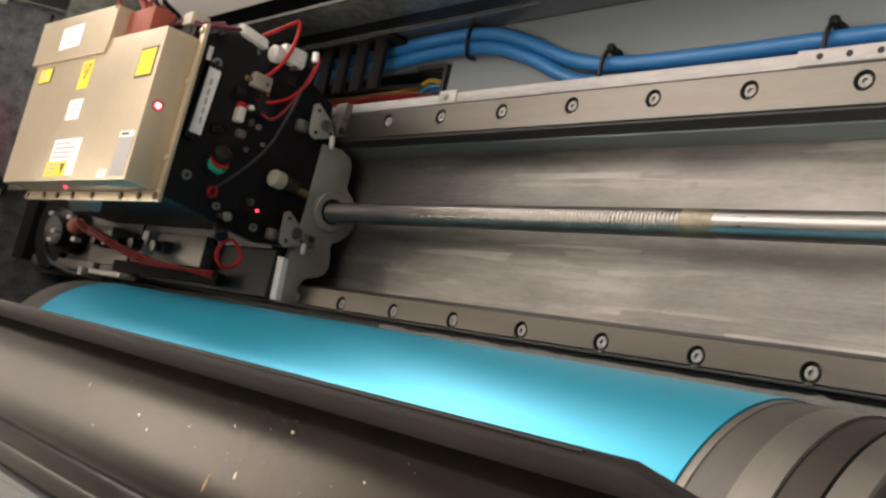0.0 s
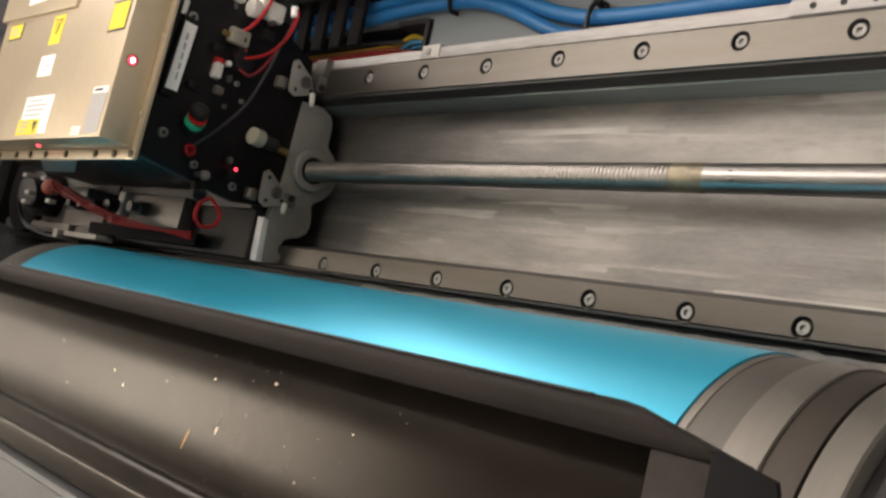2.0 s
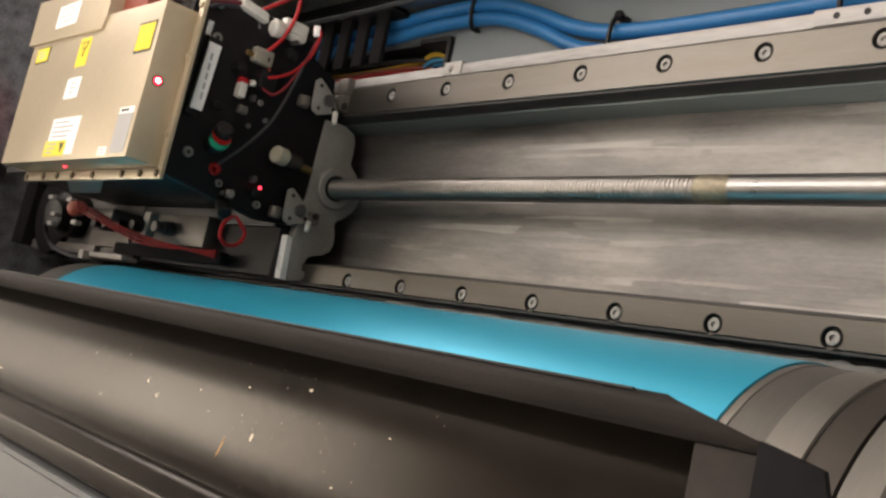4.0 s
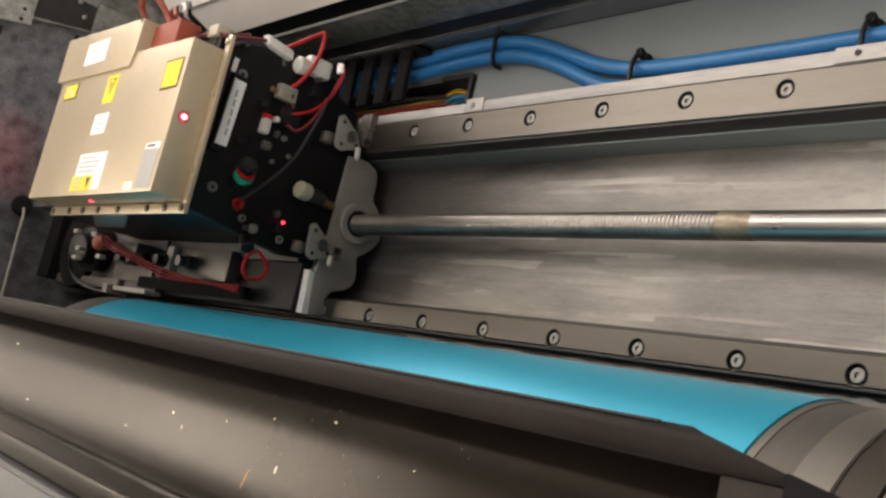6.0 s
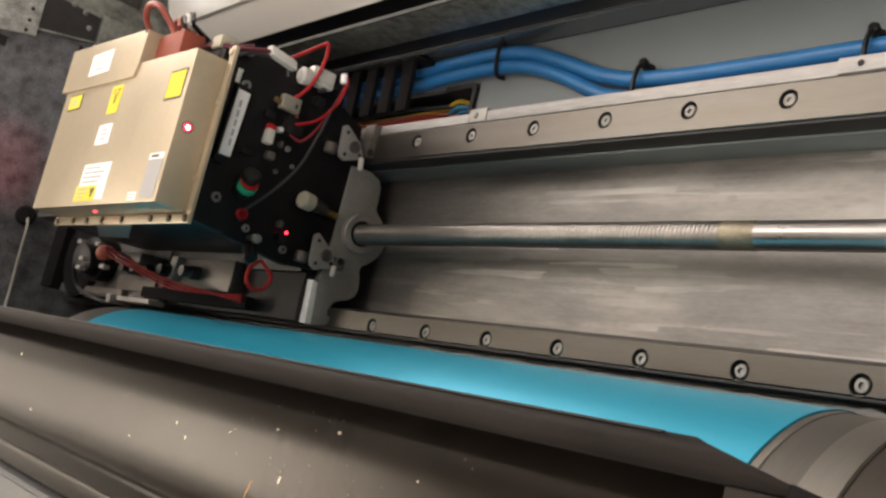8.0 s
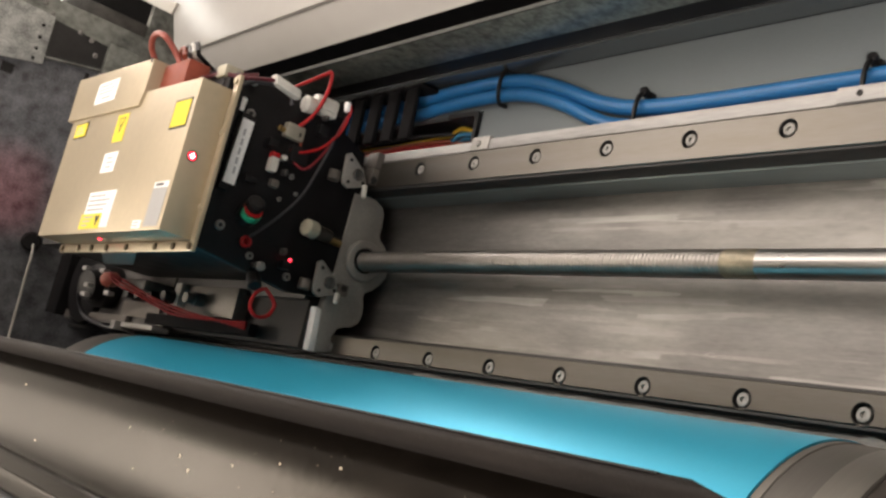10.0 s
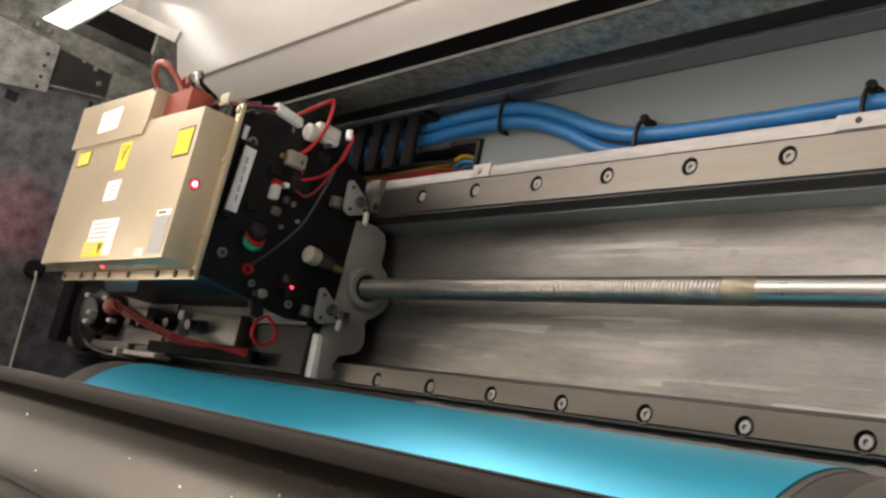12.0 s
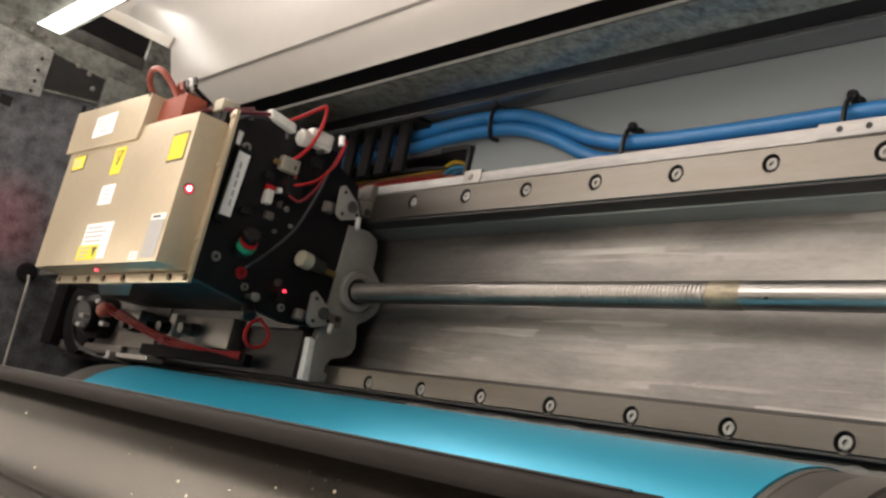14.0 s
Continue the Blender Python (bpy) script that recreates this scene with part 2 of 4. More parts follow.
def lathe_axis(profile, at, axis, seg=20, bm=None):
    """Turns (height, r) pairs about an axis through a point."""
    b2 = lathe_x(profile, seg)
    q = Vector((1, 0, 0)).rotation_difference(Vector(axis).normalized())
    m = Matrix.Translation(at) @ q.to_matrix().to_4x4()
    bmesh.ops.transform(b2, matrix=m, verts=b2.verts)
    if bm is None:
        return b2
    me = bpy.data.meshes.new("t")
    b2.to_mesh(me)
    bm.from_mesh(me)
    bpy.data.meshes.remove(me)
    return bm


def prism(points, axis, a, b, bevel=0.0):
    """Extrudes an outline. axis x: points are (y, z); axis y: (x, z); axis z: (x, y)."""
    bm = bmesh.new()

    def co(p, d):
        return {"x": (d, p[0], p[1]), "y": (p[0], d, p[1]), "z": (p[0], p[1], d)}[axis]
    lo = [bm.verts.new(co(p, a)) for p in points]
    hi = [bm.verts.new(co(p, b)) for p in points]
    n = len(points)
    bm.faces.new(lo)
    bm.faces.new(hi[::-1])
    for k in range(n):
        bm.faces.new((lo[k], hi[k], hi[(k + 1) % n], lo[(k + 1) % n]))
    bmesh.ops.recalc_face_normals(bm, faces=bm.faces)
    if bevel:
        bmesh.ops.bevel(bm, geom=list(bm.edges), offset=bevel, segments=2, affect="EDGES", profile=0.6)
    return bm


def spline(points, steps=10):
    """A smooth line through points."""
    p = [Vector(q) for q in points]
    p = [p[0] * 2 - p[1]] + p + [p[-1] * 2 - p[-2]]
    out = []
    for i in range(1, len(p) - 2):
        for k in range(steps):
            t = k / steps
            out.append(0.5 * ((2 * p[i]) + (p[i + 1] - p[i - 1]) * t + (2 * p[i - 1] - 5 * p[i] + 4 * p[i + 1] - p[i + 2]) * t * t + (3 * p[i] - p[i - 1] - 3 * p[i + 1] + p[i + 2]) * t ** 3))
    out.append(p[-2])
    return out


def tube_bm(points, r, seg=10, steps=10, bm=None):
    bm = bm or bmesh.new()
    line = spline(points, steps)
    rings, side = [], None
    for i, c in enumerate(line):
        d = (line[min(i + 1, len(line) - 1)] - line[max(i - 1, 0)]).normalized()
        if side is None:
            side = d.orthogonal().normalized()
        side = (side - d * side.dot(d)).normalized()
        up = d.cross(side)
        rings.append([bm.verts.new(c + r * (side * math.cos(2 * math.pi * k / seg) + up * math.sin(2 * math.pi * k / seg))) for k in range(seg)])
    for a, b in zip(rings, rings[1:]):
        for k in range(seg):
            bm.faces.new((a[k], a[(k + 1) % seg], b[(k + 1) % seg], b[k]))
    bm.faces.new(rings[0][::-1])
    bm.faces.new(rings[-1])
    bmesh.ops.recalc_face_normals(bm, faces=bm.faces)
    return bm


def mesh_of(name, bm, material, smooth=30):
    me = bpy.data.meshes.new(name)
    bm.to_mesh(me)
    bm.free()
    me.materials.append(material)
    if smooth:
        me.polygons.foreach_set("use_smooth", [True] * len(me.polygons))
        me.set_sharp_from_angle(angle=radians(smooth))
    return me


def part(name, bm, material, parent, label="", smooth=30):
    ob = new(name, mesh_of(name, bm, material, smooth))
    ob.parent = parent
    if label:
        tagged(ob, label)
    return ob


def thing(name, label, category, group="", kind="", at=(0, 0, 0)):
    ob = new(name)
    ob.location = at
    ob.empty_display_size = 0.02
    return tagged(ob, label, category, group, kind)


def solid(name, bm, material, label, category="", kind="structure", group="", smooth=30):
    return tagged(new(name, mesh_of(name, bm, material, smooth)), label, category, group, kind)


# ---- the room round the machine ----
solid("floor", box_bm(-3, 3, -2.5, 2.5, -1.05, -0.95), ROOMFLOOR, "grey vinyl workshop floor", "floor")
solid("ceiling", box_bm(-3, 3, -2.5, 2.5, 1.95, 2.05), ROOMWALL, "pale painted workshop ceiling", "ceiling")
solid("wall_north", box_bm(-3, 3, 2.5, 2.6, -1.05, 2.05), ROOMWALL, "pale painted room wall", "wall")
solid("wall_south", box_bm(-3, 3, -2.6, -2.5, -1.05, 2.05), ROOMWALL, "pale painted room wall", "wall")
solid("wall_west", box_bm(-3.1, -3, -2.6, 2.6, -1.05, 2.05), ROOMWALL, "pale painted room wall", "wall")
solid("wall_east", box_bm(3, 3.1, -2.6, 2.6, -1.05, 2.05), ROOMWALL, "pale painted room wall", "wall")

# Unseen windows: frames added on the solid walls round the fill lights.
window = tagged(new("fill_window_1"), "unseen window frame added round a fill light", "window", "", "structure")
window2 = tagged(new("fill_window_2"), "unseen window frame added round a fill light", "window", "", "structure")
for a, b, c, d in ((-0.60, -0.52, 0.80, 1.94), (-0.10, -0.02, 0.80, 1.94), (-0.519, -0.101, 1.88, 1.94), (-0.519, -0.101, 0.80, 0.88)):
    part("window_frame", box_bm(-3.0, -2.955, a, b, c, d, 0.004), ROOMWALL, window2)
for a, b, c, d in ((0.90, 1.00, -0.1, 1.6), (2.40, 2.48, -0.1, 1.6), (1.001, 2.399, 1.5, 1.6), (1.001, 2.399, -0.1, 0.0)):
    part("window_frame", box_bm(-3.0, -2.955, a, b, c, d, 0.004), ROOMWALL, window)
window3 = tagged(new("fill_window_3"), "unseen window frame added round a fill light", "window", "", "structure")
for a, b, c, d in ((-2.60, -2.52, -0.02, 1.62), (-0.98, -0.90, -0.02, 1.62), (-2.519, -0.981, 1.54, 1.62), (-2.519, -0.981, -0.02, 0.06)):
    part("window_frame", box_bm(a, b, 2.455, 2.5, c, d, 0.004), ROOMWALL, window3)

# ---- machine frame: bed, channel, walls ----
bed = tagged(new("machine_bed"), "milled grey metal machine bed with raised rail ledges", "machine bed", "", "structure")
part("bed_plate", box_bm(-0.58, 0.98, 0.014, 0.1222, -0.16, -0.0375), BED, bed, "streaky milled metal surface")
part("ledge", box_bm(-0.58, 0.98, -0.0085, 0.0135, -0.16, -0.016, 0.0006), DARKSTEEL, bed)
LIP = mat("worn_grey_lip", (0.17, 0.16, 0.148), 0.6, 0.2, 40, 0.3, 0.2, (1, 4, 4))
for lx0, lx1, lm in ((-0.58, 0.10, DARKSTEEL), (0.1005, 0.98, LIP)):
    pts = [(lx0, -0.0130)] + [(lx0 + (lx1 - lx0) * k / 150, -0.0094 + 0.0012 * noise.noise((k * 0.21, lx0, 0)) + 0.0011 * noise.noise((k * 0.9, lx0, 3))) for k in range(151)] + [(lx1, -0.0130)]
    part("worn_lip", prism(pts, "z", -0.0114, -0.0065), lm, bed, "ragged worn metal lip" if lm is LIP else "")
# Dark filler puts the shade between rail and lip into colour.
part("lip_gap_filler", box_bm(-0.58, 0.98, -0.0106, -0.0086, -0.0165, -0.0115, 0.0004), DARKSTEEL, bed)
part("ledge", box_bm(-0.58, 0.98, 0.1225, 0.152, -0.16, -0.016, 0.0004), LEDGE, bed, "ledge side with the drum's reflection put into its green-grey")
part("foot_block", box_bm(-0.58, 0.98, -0.3, 0.33, -0.95, -0.165), WALL, bed)

# ---- rails ----


def bolt_head_mesh():
    bm = bmesh.new()
    seg = 18
    def ring(r, z):
        return [bm.verts.new((r * math.cos(2 * math.pi * k / seg), r * math.sin(2 * math.pi * k / seg), z)) for k in range(seg)]
    rs = [ring(0.0034, -0.003), ring(0.0034, 0.0002), ring(0.0030, 0.0006), ring(0.0016, 0.0006), ring(0.0014, 0.0004), ring(0.0013, -0.0009)]
    for a, b in zip(rs, rs[1:]):
        for k in range(seg):
            bm.faces.new((a[k], a[(k + 1) % seg], b[(k + 1) % seg], b[k]))
    bm.faces.new(rs[-1])
    bmesh.ops.recalc_face_normals(bm, faces=bm.faces)
    return mesh_of("bolt", bm, BOLT)


def bore_mesh():
    """The inside of a counterbore, wall and bottom, coloured dark for its shade."""
    bm = bmesh.new()
    seg = 24
    def ring(r, z):
        return [bm.verts.new((r * math.cos(2 * math.pi * k / seg), r * math.sin(2 * math.pi * k / seg), z)) for k in range(seg)]
    rs = [ring(0.0053, 0.0001), ring(0.0049, -0.0003), ring(0.0048, -0.0035)]
    for a, b in zip(rs, rs[1:]):
        for k in range(seg):
            bm.faces.new((a[k], a[(k + 1) % seg], b[(k + 1) % seg], b[k]))
    bm.faces.new(rs[-1])
    bmesh.ops.recalc_face_normals(bm, faces=bm.faces)
    bmesh.ops.reverse_faces(bm, faces=bm.faces)
    return mesh_of("bore", bm, HOLE)


def rail_mesh(y0, y1, first, last):
    """A rail whose top is pierced by a round bore every 60 mm."""
    bm = bmesh.new()
    seg, top, e = 24, 0.016, 0.0006
    for i in range(first, last):
        cx = 0.06 * i
        outer, inner = [], []
        corners = [math.atan2(yy, xx) % (2 * math.pi) for xx in (-0.03, 0.03) for yy in (y0 + e, y1 - e)]
        angles = sorted([2 * math.pi * k / seg for k in range(seg)] + corners)
        for a in angles:
            c, d = math.cos(a), math.sin(a)
            sy = (y1 - e) if d > 0 else -(y0 + e)
            f = min(0.03 / max(abs(c), 1e-6), sy / max(abs(d), 1e-6))
            outer.append(bm.verts.new((cx + f * c, f * d, top)))
            inner.append(bm.verts.new((cx + 0.0052 * c, 0.0052 * d, top)))
        n = len(angles)
        for k in range(n):
            bm.faces.new((inner[k], outer[k], outer[(k + 1) % n], inner[(k + 1) % n]))
    xa, xb = 0.06 * first - 0.03, 0.06 * (last - 1) + 0.03
    prof = [(y0 + e, top), (y0, top - e), (y0, 0.009), (y0 + 0.0012, 0.008), (y0 + 0.0012, 0.004), (y0, 0.003), (y0, 0), (y1, 0), (y1, 0.003), (y1 - 0.0012, 0.004), (y1 - 0.0012, 0.008), (y1, 0.009), (y1, top - e), (y1 - e, top)]
    a = [bm.verts.new((xa, y, z)) for y, z in prof]
    b = [bm.verts.new((xb, y, z)) for y, z in prof]
    for k in range(len(prof) - 1):
        bm.faces.new((a[k], a[k + 1], b[k + 1], b[k]))
    bm.faces.new(a)
    bm.faces.new(b[::-1])
    bmesh.ops.remove_doubles(bm, verts=bm.verts, dist=1e-5)
    bmesh.ops.recalc_face_normals(bm, faces=bm.faces)
    return bm


BOLT_ME, BORE_ME = bolt_head_mesh(), bore_mesh()


def rail(y0, y1, yb, label, strip_low=True):
    r = thing("linear_rail", label, "linear rail", "guide rails", at=(0, yb, -0.016))
    part("rail_body", rail_mesh(y0 - yb, y1 - yb, -9, 16), RAIL, r, smooth=0)
    side = y0 - yb - 0.0016 if strip_low else y0 - yb - 0.0014
    # Dark strip along the rail's side, its shade given as colour.
    part("side_shade_strip", box_bm(-0.58, 0.98, side, y0 - yb - 0.0002, 0.0, 0.0150, 0.0003), DARKSTEEL, r, "dark strip in place of the shaded rail side")
    for i in range(-9, 16):
        b = new("bore", BORE_ME)
        b.parent, b.location = r, (0.06 * i, 0, 0.016)
        h = new("bolt", BOLT_ME)
        h.parent, h.location = r, (0.06 * i, 0, 0.0148)
        h.rotation_euler = (0, 0, random.uniform(0, 1))
    return r


rail(-0.005, 0.0095, 0.0, "ground grey steel guide rail with socket bolts beside the drum")
rail(0.125, 0.146, 0.137, "ground grey steel guide rail with socket bolts beside the cable channel")

strip = thing("edge_strip", "bright scraped metal strip along the rail", "metal strip", at=(0, 0.148, -0.0158))
part("strip_body", box_bm(-0.1, 0.112, -0.0014, 0.0055, 0.0, 0.0152, 0.0005), BRIGHT, strip)
part("strip_body", box_bm(0.131, 0.98, -0.0014, 0.0062, 0.0, 0.0152, 0.0005), BRIGHT, strip)
part("joint_clip", box_bm(0.1125, 0.1305, -0.0014, 0.0085, 0.0, 0.0156, 0.0008), GRAYMETAL, strip, "small zinc clip with one screw")
part("clip_screw", lathe_axis([(0, 0.0026), (0.0012, 0.0024), (0.0018, 0.0012)], (0.12, 0.0035, 0.0152), (0, 0, 1), 14), BOLT, strip)
tab = part("end_tab", box_bm(0.384, 0.46, -0.0013, 0.0068, 0.0152, 0.0168, 0.0005), BRIGHT, strip, "bright metal tab with holes")
for hx in (0.396, 0.411, 0.426, 0.441):
    part("hole", lathe_axis([(0, 0.0017), (0.0004, 0.0017)], (hx, 0.0028, 0.0167), (0, 0, 1), 14), HOLE, tab)

# ---- lead screw ----
screw = thing("lead_screw", "long bright steel lead screw with a fine thread", "lead screw", at=(0, 0.0695, -0.0105))
prof = []
n = 0
x = -0.45
while x < 0.331:
    prof += [(x, 0.00742), (x + 0.0004, 0.00780), (x + 0.0018, 0.00780), (x + 0.0022, 0.00742)]
    x += 0.0028
part("thread", lathe_x(prof, 24), mat("dull_threaded_steel", (0.26, 0.246, 0.228), 0.38, 0.9, 60, 0.12, 0.02), screw, "finely threaded length")
part("worn_band", lathe_x([(0.3305, 0.0076), (0.3310, 0.00786), (0.350, 0.00786), (0.351, 0.0076)], 32), mat("tarnished_band", (0.22, 0.195, 0.14), 0.45, 0.7, 200, 0.2, 0.05), screw, "tarnished brownish band")
part("plain_shaft", lathe_x([(0.351, 0.0077), (0.98, 0.0077)], 32), STEEL, screw, "smooth polished length")
part("end_bearing", box_bm(0.95, 0.98, -0.03, 0.03, -0.04, 0.02, 0.002), GRAYMETAL, screw)

# ---- cable channel and back wall ----
channel = tagged(new("cable_channel"), "blue-grey painted sheet metal cable channel", "channel", "", "structure")
part("channel_floor", prism([(0.0672, 0.1525), (0.98, 0.1525), (0.98, 0.222), (-0.58, 0.222), (-0.58, 0.198), (0.0672, 0.198)], "z", -0.046, -0.04), SHEET, channel)
# Black back and tray put the slot's deep shade into colour.
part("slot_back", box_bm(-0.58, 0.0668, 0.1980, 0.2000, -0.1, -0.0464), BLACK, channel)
part("slot_tray", box_bm(-0.58, 0.0668, 0.1525, 0.1978, -0.1, -0.070), BLACK, channel, "black tray giving the slot below the channel its darkness")
back = tagged(new("wall_back"), "dark glossy sheet metal back wall of the machine", "wall", "", "structure")
part("lower_sheet", box_bm(-0.58, 0.98, 0.2225, 0.226, -0.1, -0.021), SHEETDARK, back)
part("fold", box_bm(-0.58, 0.98, 0.2212, 0.2236, -0.0208, -0.0192, 0.0004), SHEETDARK, back)
# Black strip: the shadow under the beam painted as a sheet.
part("shade_strip", box_bm(-0.58, 0.98, 0.224, 0.227, -0.0188, 0.003), BLACK, back)
part("beam", box_bm(-0.58, 0.98, 0.2195, 0.2220, 0.0032, 0.0385, 0.0006), BEAM, back, "mottled galvanised beam")
# The lip's colour is near-black and matt, darker than the beam.
part("beam_lip", box_bm(-0.58, 0.98, 0.2185, 0.2212, 0.0387, 0.0404, 0.0004), mat("dark_folded_edge", (0.055, 0.057, 0.052), 0.8, 0.0, 40, 0.25, 0.05), back, "dark folded edge")
# Black fill takes the place of the unlit gap before the rear cover.
part("rear_gap_fill", box_bm(-0.58, 0.98, 0.300, 0.31, -0.3, -0.036), BLACK, back)
# Added black plate: the wall's darkness behind the chain put into colour.
part("chain_back_dark", box_bm(-0.58, 0.0, 0.2195, 0.2220, -0.0398, -0.0212), BLACK, back, "black plate added for the dark behind the cable chain")
panel = tagged(new("rear_cover"), "glossy white machine cover behind the galvanised beam", "machine cover", "", "structure")
part("cover_side", prism([(0.3015, 0.0135), (0.2740, -0.0090), (0.2760, -0.0120), (0.3045, 0.0120)], "x", -0.43, 1.2, 0.0004), WHITEPANEL, panel)
part("cover_top", prism([(-0.432, 0.3015), (1.2, 0.3015), (1.2, 0.62), (-0.84, 0.62), (-0.775, 0.474), (-0.471, 0.360)], "z", 0.0137, 0.0180, 0.0008), WHITEPANEL, panel)
part("cover_end", prism([(-0.4325, 0.3030), (-0.4715, 0.3600), (-0.468, 0.361), (-0.429, 0.304)], "z", -0.06, 0.0135), WHITEPANEL, panel)
part("cover_body", box_bm(-0.42, 1.2, 0.315, 0.62, -0.95, 0.0133), WHITEPANEL, panel)
# Beige of this edge is the white cover's side in shade, as colour.
part("cover_edge", prism([(-0.4715, 0.3600), (-0.775, 0.4740), (-0.764, 0.486), (-0.463, 0.372)], "z", 0.0182, 0.0212, 0.0006), mat("shaded_cover_edge", (0.40, 0.38, 0.33), 0.4, 0, 20, 0.06, 0.02), panel, "folded cover edge with its shade put into beige")
left = tagged(new("wall_left"), "dark speckled machine side wall with a galvanised post", "wall", "", "structure")
part("side_sheet", box_bm(-0.60, -0.585, -0.30, 0.30, -0.95, 0.30), WALL, left)
part("post", box_bm(-0.60, -0.578, 0.3005, 0.356, -0.2, 0.30, 0.001), GALV, left, "galvanised corner post")
# Black box paints the dark of the recess beyond the post.
part("recess", box_bm(-0.99, -0.97, 0.34, 0.66, -0.95, 0.16), BLACK, left)
part("post_ledge", prism([(0.2815, 0.113), (0.2840, 0.113), (0.2950, 0.046), (0.2925, 0.046)], "x", -0.5845, -0.575, 0.0005), GALV, left)
# Dark plate laid over the post, shade of an opening as colour.
part("post_recess", prism([(0.2842, 0.113), (0.3300, 0.113), (0.3255, 0.0465), (0.2952, 0.0465)], "x", -0.5845, -0.5770), DARKSTEEL, left, "dark plate drawn for a shaded opening in the post")
part("inner_flange", box_bm(-0.655, -0.645, 0.3565, 0.3955, -0.016, 0.12, 0.0006), DARKMET, left)
# Galvanised grey stands in for the white cover's shaded end face.
part("cover_end_shade", box_bm(-0.655, -0.644, 0.3565, 0.44, -0.06, -0.0165, 0.0006), GALV, left)
part("wall_slot", box_bm(-0.5848, -0.5842, 0.277, 0.2865, 0.0555, 0.0600), HOLE, left)
part("wall_slot", box_bm(-0.5848, -0.5842, 0.250, 0.262, 0.139, 0.153), HOLE, left)
part("post_flange", box_bm(-0.5848, -0.572, 0.2830, 0.3300, -0.03, 0.046, 0.0006), GALV, left)
right = tagged(new("wall_right"), "dark machine side wall", "wall", "", "structure")
part("side_sheet", box_bm(1.0, 1.015, -0.30, 0.45, -0.95, 0.2), WALL, right)
solid("wall_front", box_bm(-0.585, 1.0, -0.32, -0.305, -0.95, 0.2), WALL, "dark machine front sheet", "wall")

# ---- drum with plate ----
DY, DZ, DR = -0.105, 0.036, 0.089
drum = thing("plate_drum", "large turned metal drum wrapped in a printing plate", "drum", at=(0, DY, DZ))
part("drum_body", lathe_x([(-0.262, 0.06), (-0.262, 0.0862), (-0.258, 0.0878), (0.4520, 0.0878), (0.4740, 0.0876), (0.4742, 0.085)], 128), DRUM, drum)
part("plate", lathe_x([(-0.207, 0.0876), (-0.207, 0.0890), (0.4395, 0.0890), (0.4395, 0.0876)], 160, closed=False), PLATE, drum, "cyan coated printing plate round the drum")
part("plate_clamp", lathe_x([(0.44, 0.0876), (0.4402, 0.0883), (0.4436, 0.0883), (0.4439, 0.0876)], 128, closed=False), DRUMLIGHT, drum)
part("band", lathe_x([(0.4600, 0.0876), (0.4603, 0.0881), (0.4748, 0.0881), (0.4752, 0.0868)], 128, closed=False), DRUMLIGHT, drum, "brighter turned band")
part("dark_ring", lathe_x([(0.4753, 0.05), (0.4754, 0.0868), (0.4760, 0.0872), (0.4890, 0.0872), (0.4892, 0.05)], 96), DRUMDARK, drum)
part("end_ring", lathe_x([(0.4894, 0.05), (0.4895, 0.0855), (0.4902, 0.0866), (0.5022, 0.0866), (0.5030, 0.0855), (0.5030, 0.05)], 96), DRUMLIGHT, drum)
part("end_disc", lathe_x([(0.5032, 0.02), (0.5032, 0.078), (0.508, 0.078), (0.509, 0.082), (0.530, 0.082), (0.532, 0.080), (0.532, 0.02)], 96), DARKSTEEL, drum)
part("axle", lathe_x([(-0.584, 0.018), (0.62, 0.018)], 32), STEEL, drum)
part("bearing_block", box_bm(0.56, 0.62, -0.06, 0.06, -0.2, 0.05, 0.004), GRAYMETAL, drum)

# ---- front cover ----
cover = thing("front_cover", "dark brown painted front cover with chipped spots and a rubber edge", "machine cover", at=(0, -0.12, 0.2))


CAPBLACK = mat("dead_matt_black", (0.006, 0.0055, 0.006), 0.85, 0.0, 60, 0.3, 0.05)
CAPBLACK.node_tree.nodes["Principled BSDF"].inputs["Specular IOR Level"].default_value = 0.15
ENDBAND = mat("scuffed_brown_band", (0.024, 0.0195, 0.016), 0.6, 0.0, 60, 0.3, 0.1)
ENDBAND.node_tree.nodes["Principled BSDF"].inputs["Specular IOR Level"].default_value = 0.2
part("end_band", box_bm(0.5612, 0.5725, -0.05, 0.0634, 0.088, 0.0932, 0.0006), ENDBAND, cover, "scuffed brown end band")
part("end_cap", prism([(0.5726, 0.0652), (0.5815, 0.0633), (0.5825, 0.0600), (0.5825, -0.05), (0.5726, -0.05)], "z", 0.0955, 0.0967, 0.0003), CAPBLACK, cover, "black end cap")


def cover_strip(pts, x0=-0.58, name="cover_sheet", material=COVER, label="", smooth=24):
    bm = bmesh.new()
    def xend(y, z):
        return 0.5572 + min(1.0, max(0.0, (-0.0513 - y) / 0.0058)) * (0.0235 if y > -0.0567 else 0.004) - max(0.0, 0.2945 - z) * (0.62 if y > -0.0567 else 0.0)
    rows = [[bm.verts.new((xx, y + 0.12, z - 0.2)) for y, z in pts] for xx in (x0,)]
    rows.append([bm.verts.new((xend(y, z), y + 0.12, z - 0.2)) for y, z in pts])
    k = len(pts)
    for i in range(k):
        j = (i + 1) % k
        bm.faces.new((rows[0][i], rows[0][j], rows[1][j], rows[1][i]))
    bm.faces.new(rows[0])
    bm.faces.new(rows[1][::-1])
    bmesh.ops.recalc_face_normals(bm, faces=bm.faces)
    return part(name, bm, material, cover, label, smooth)


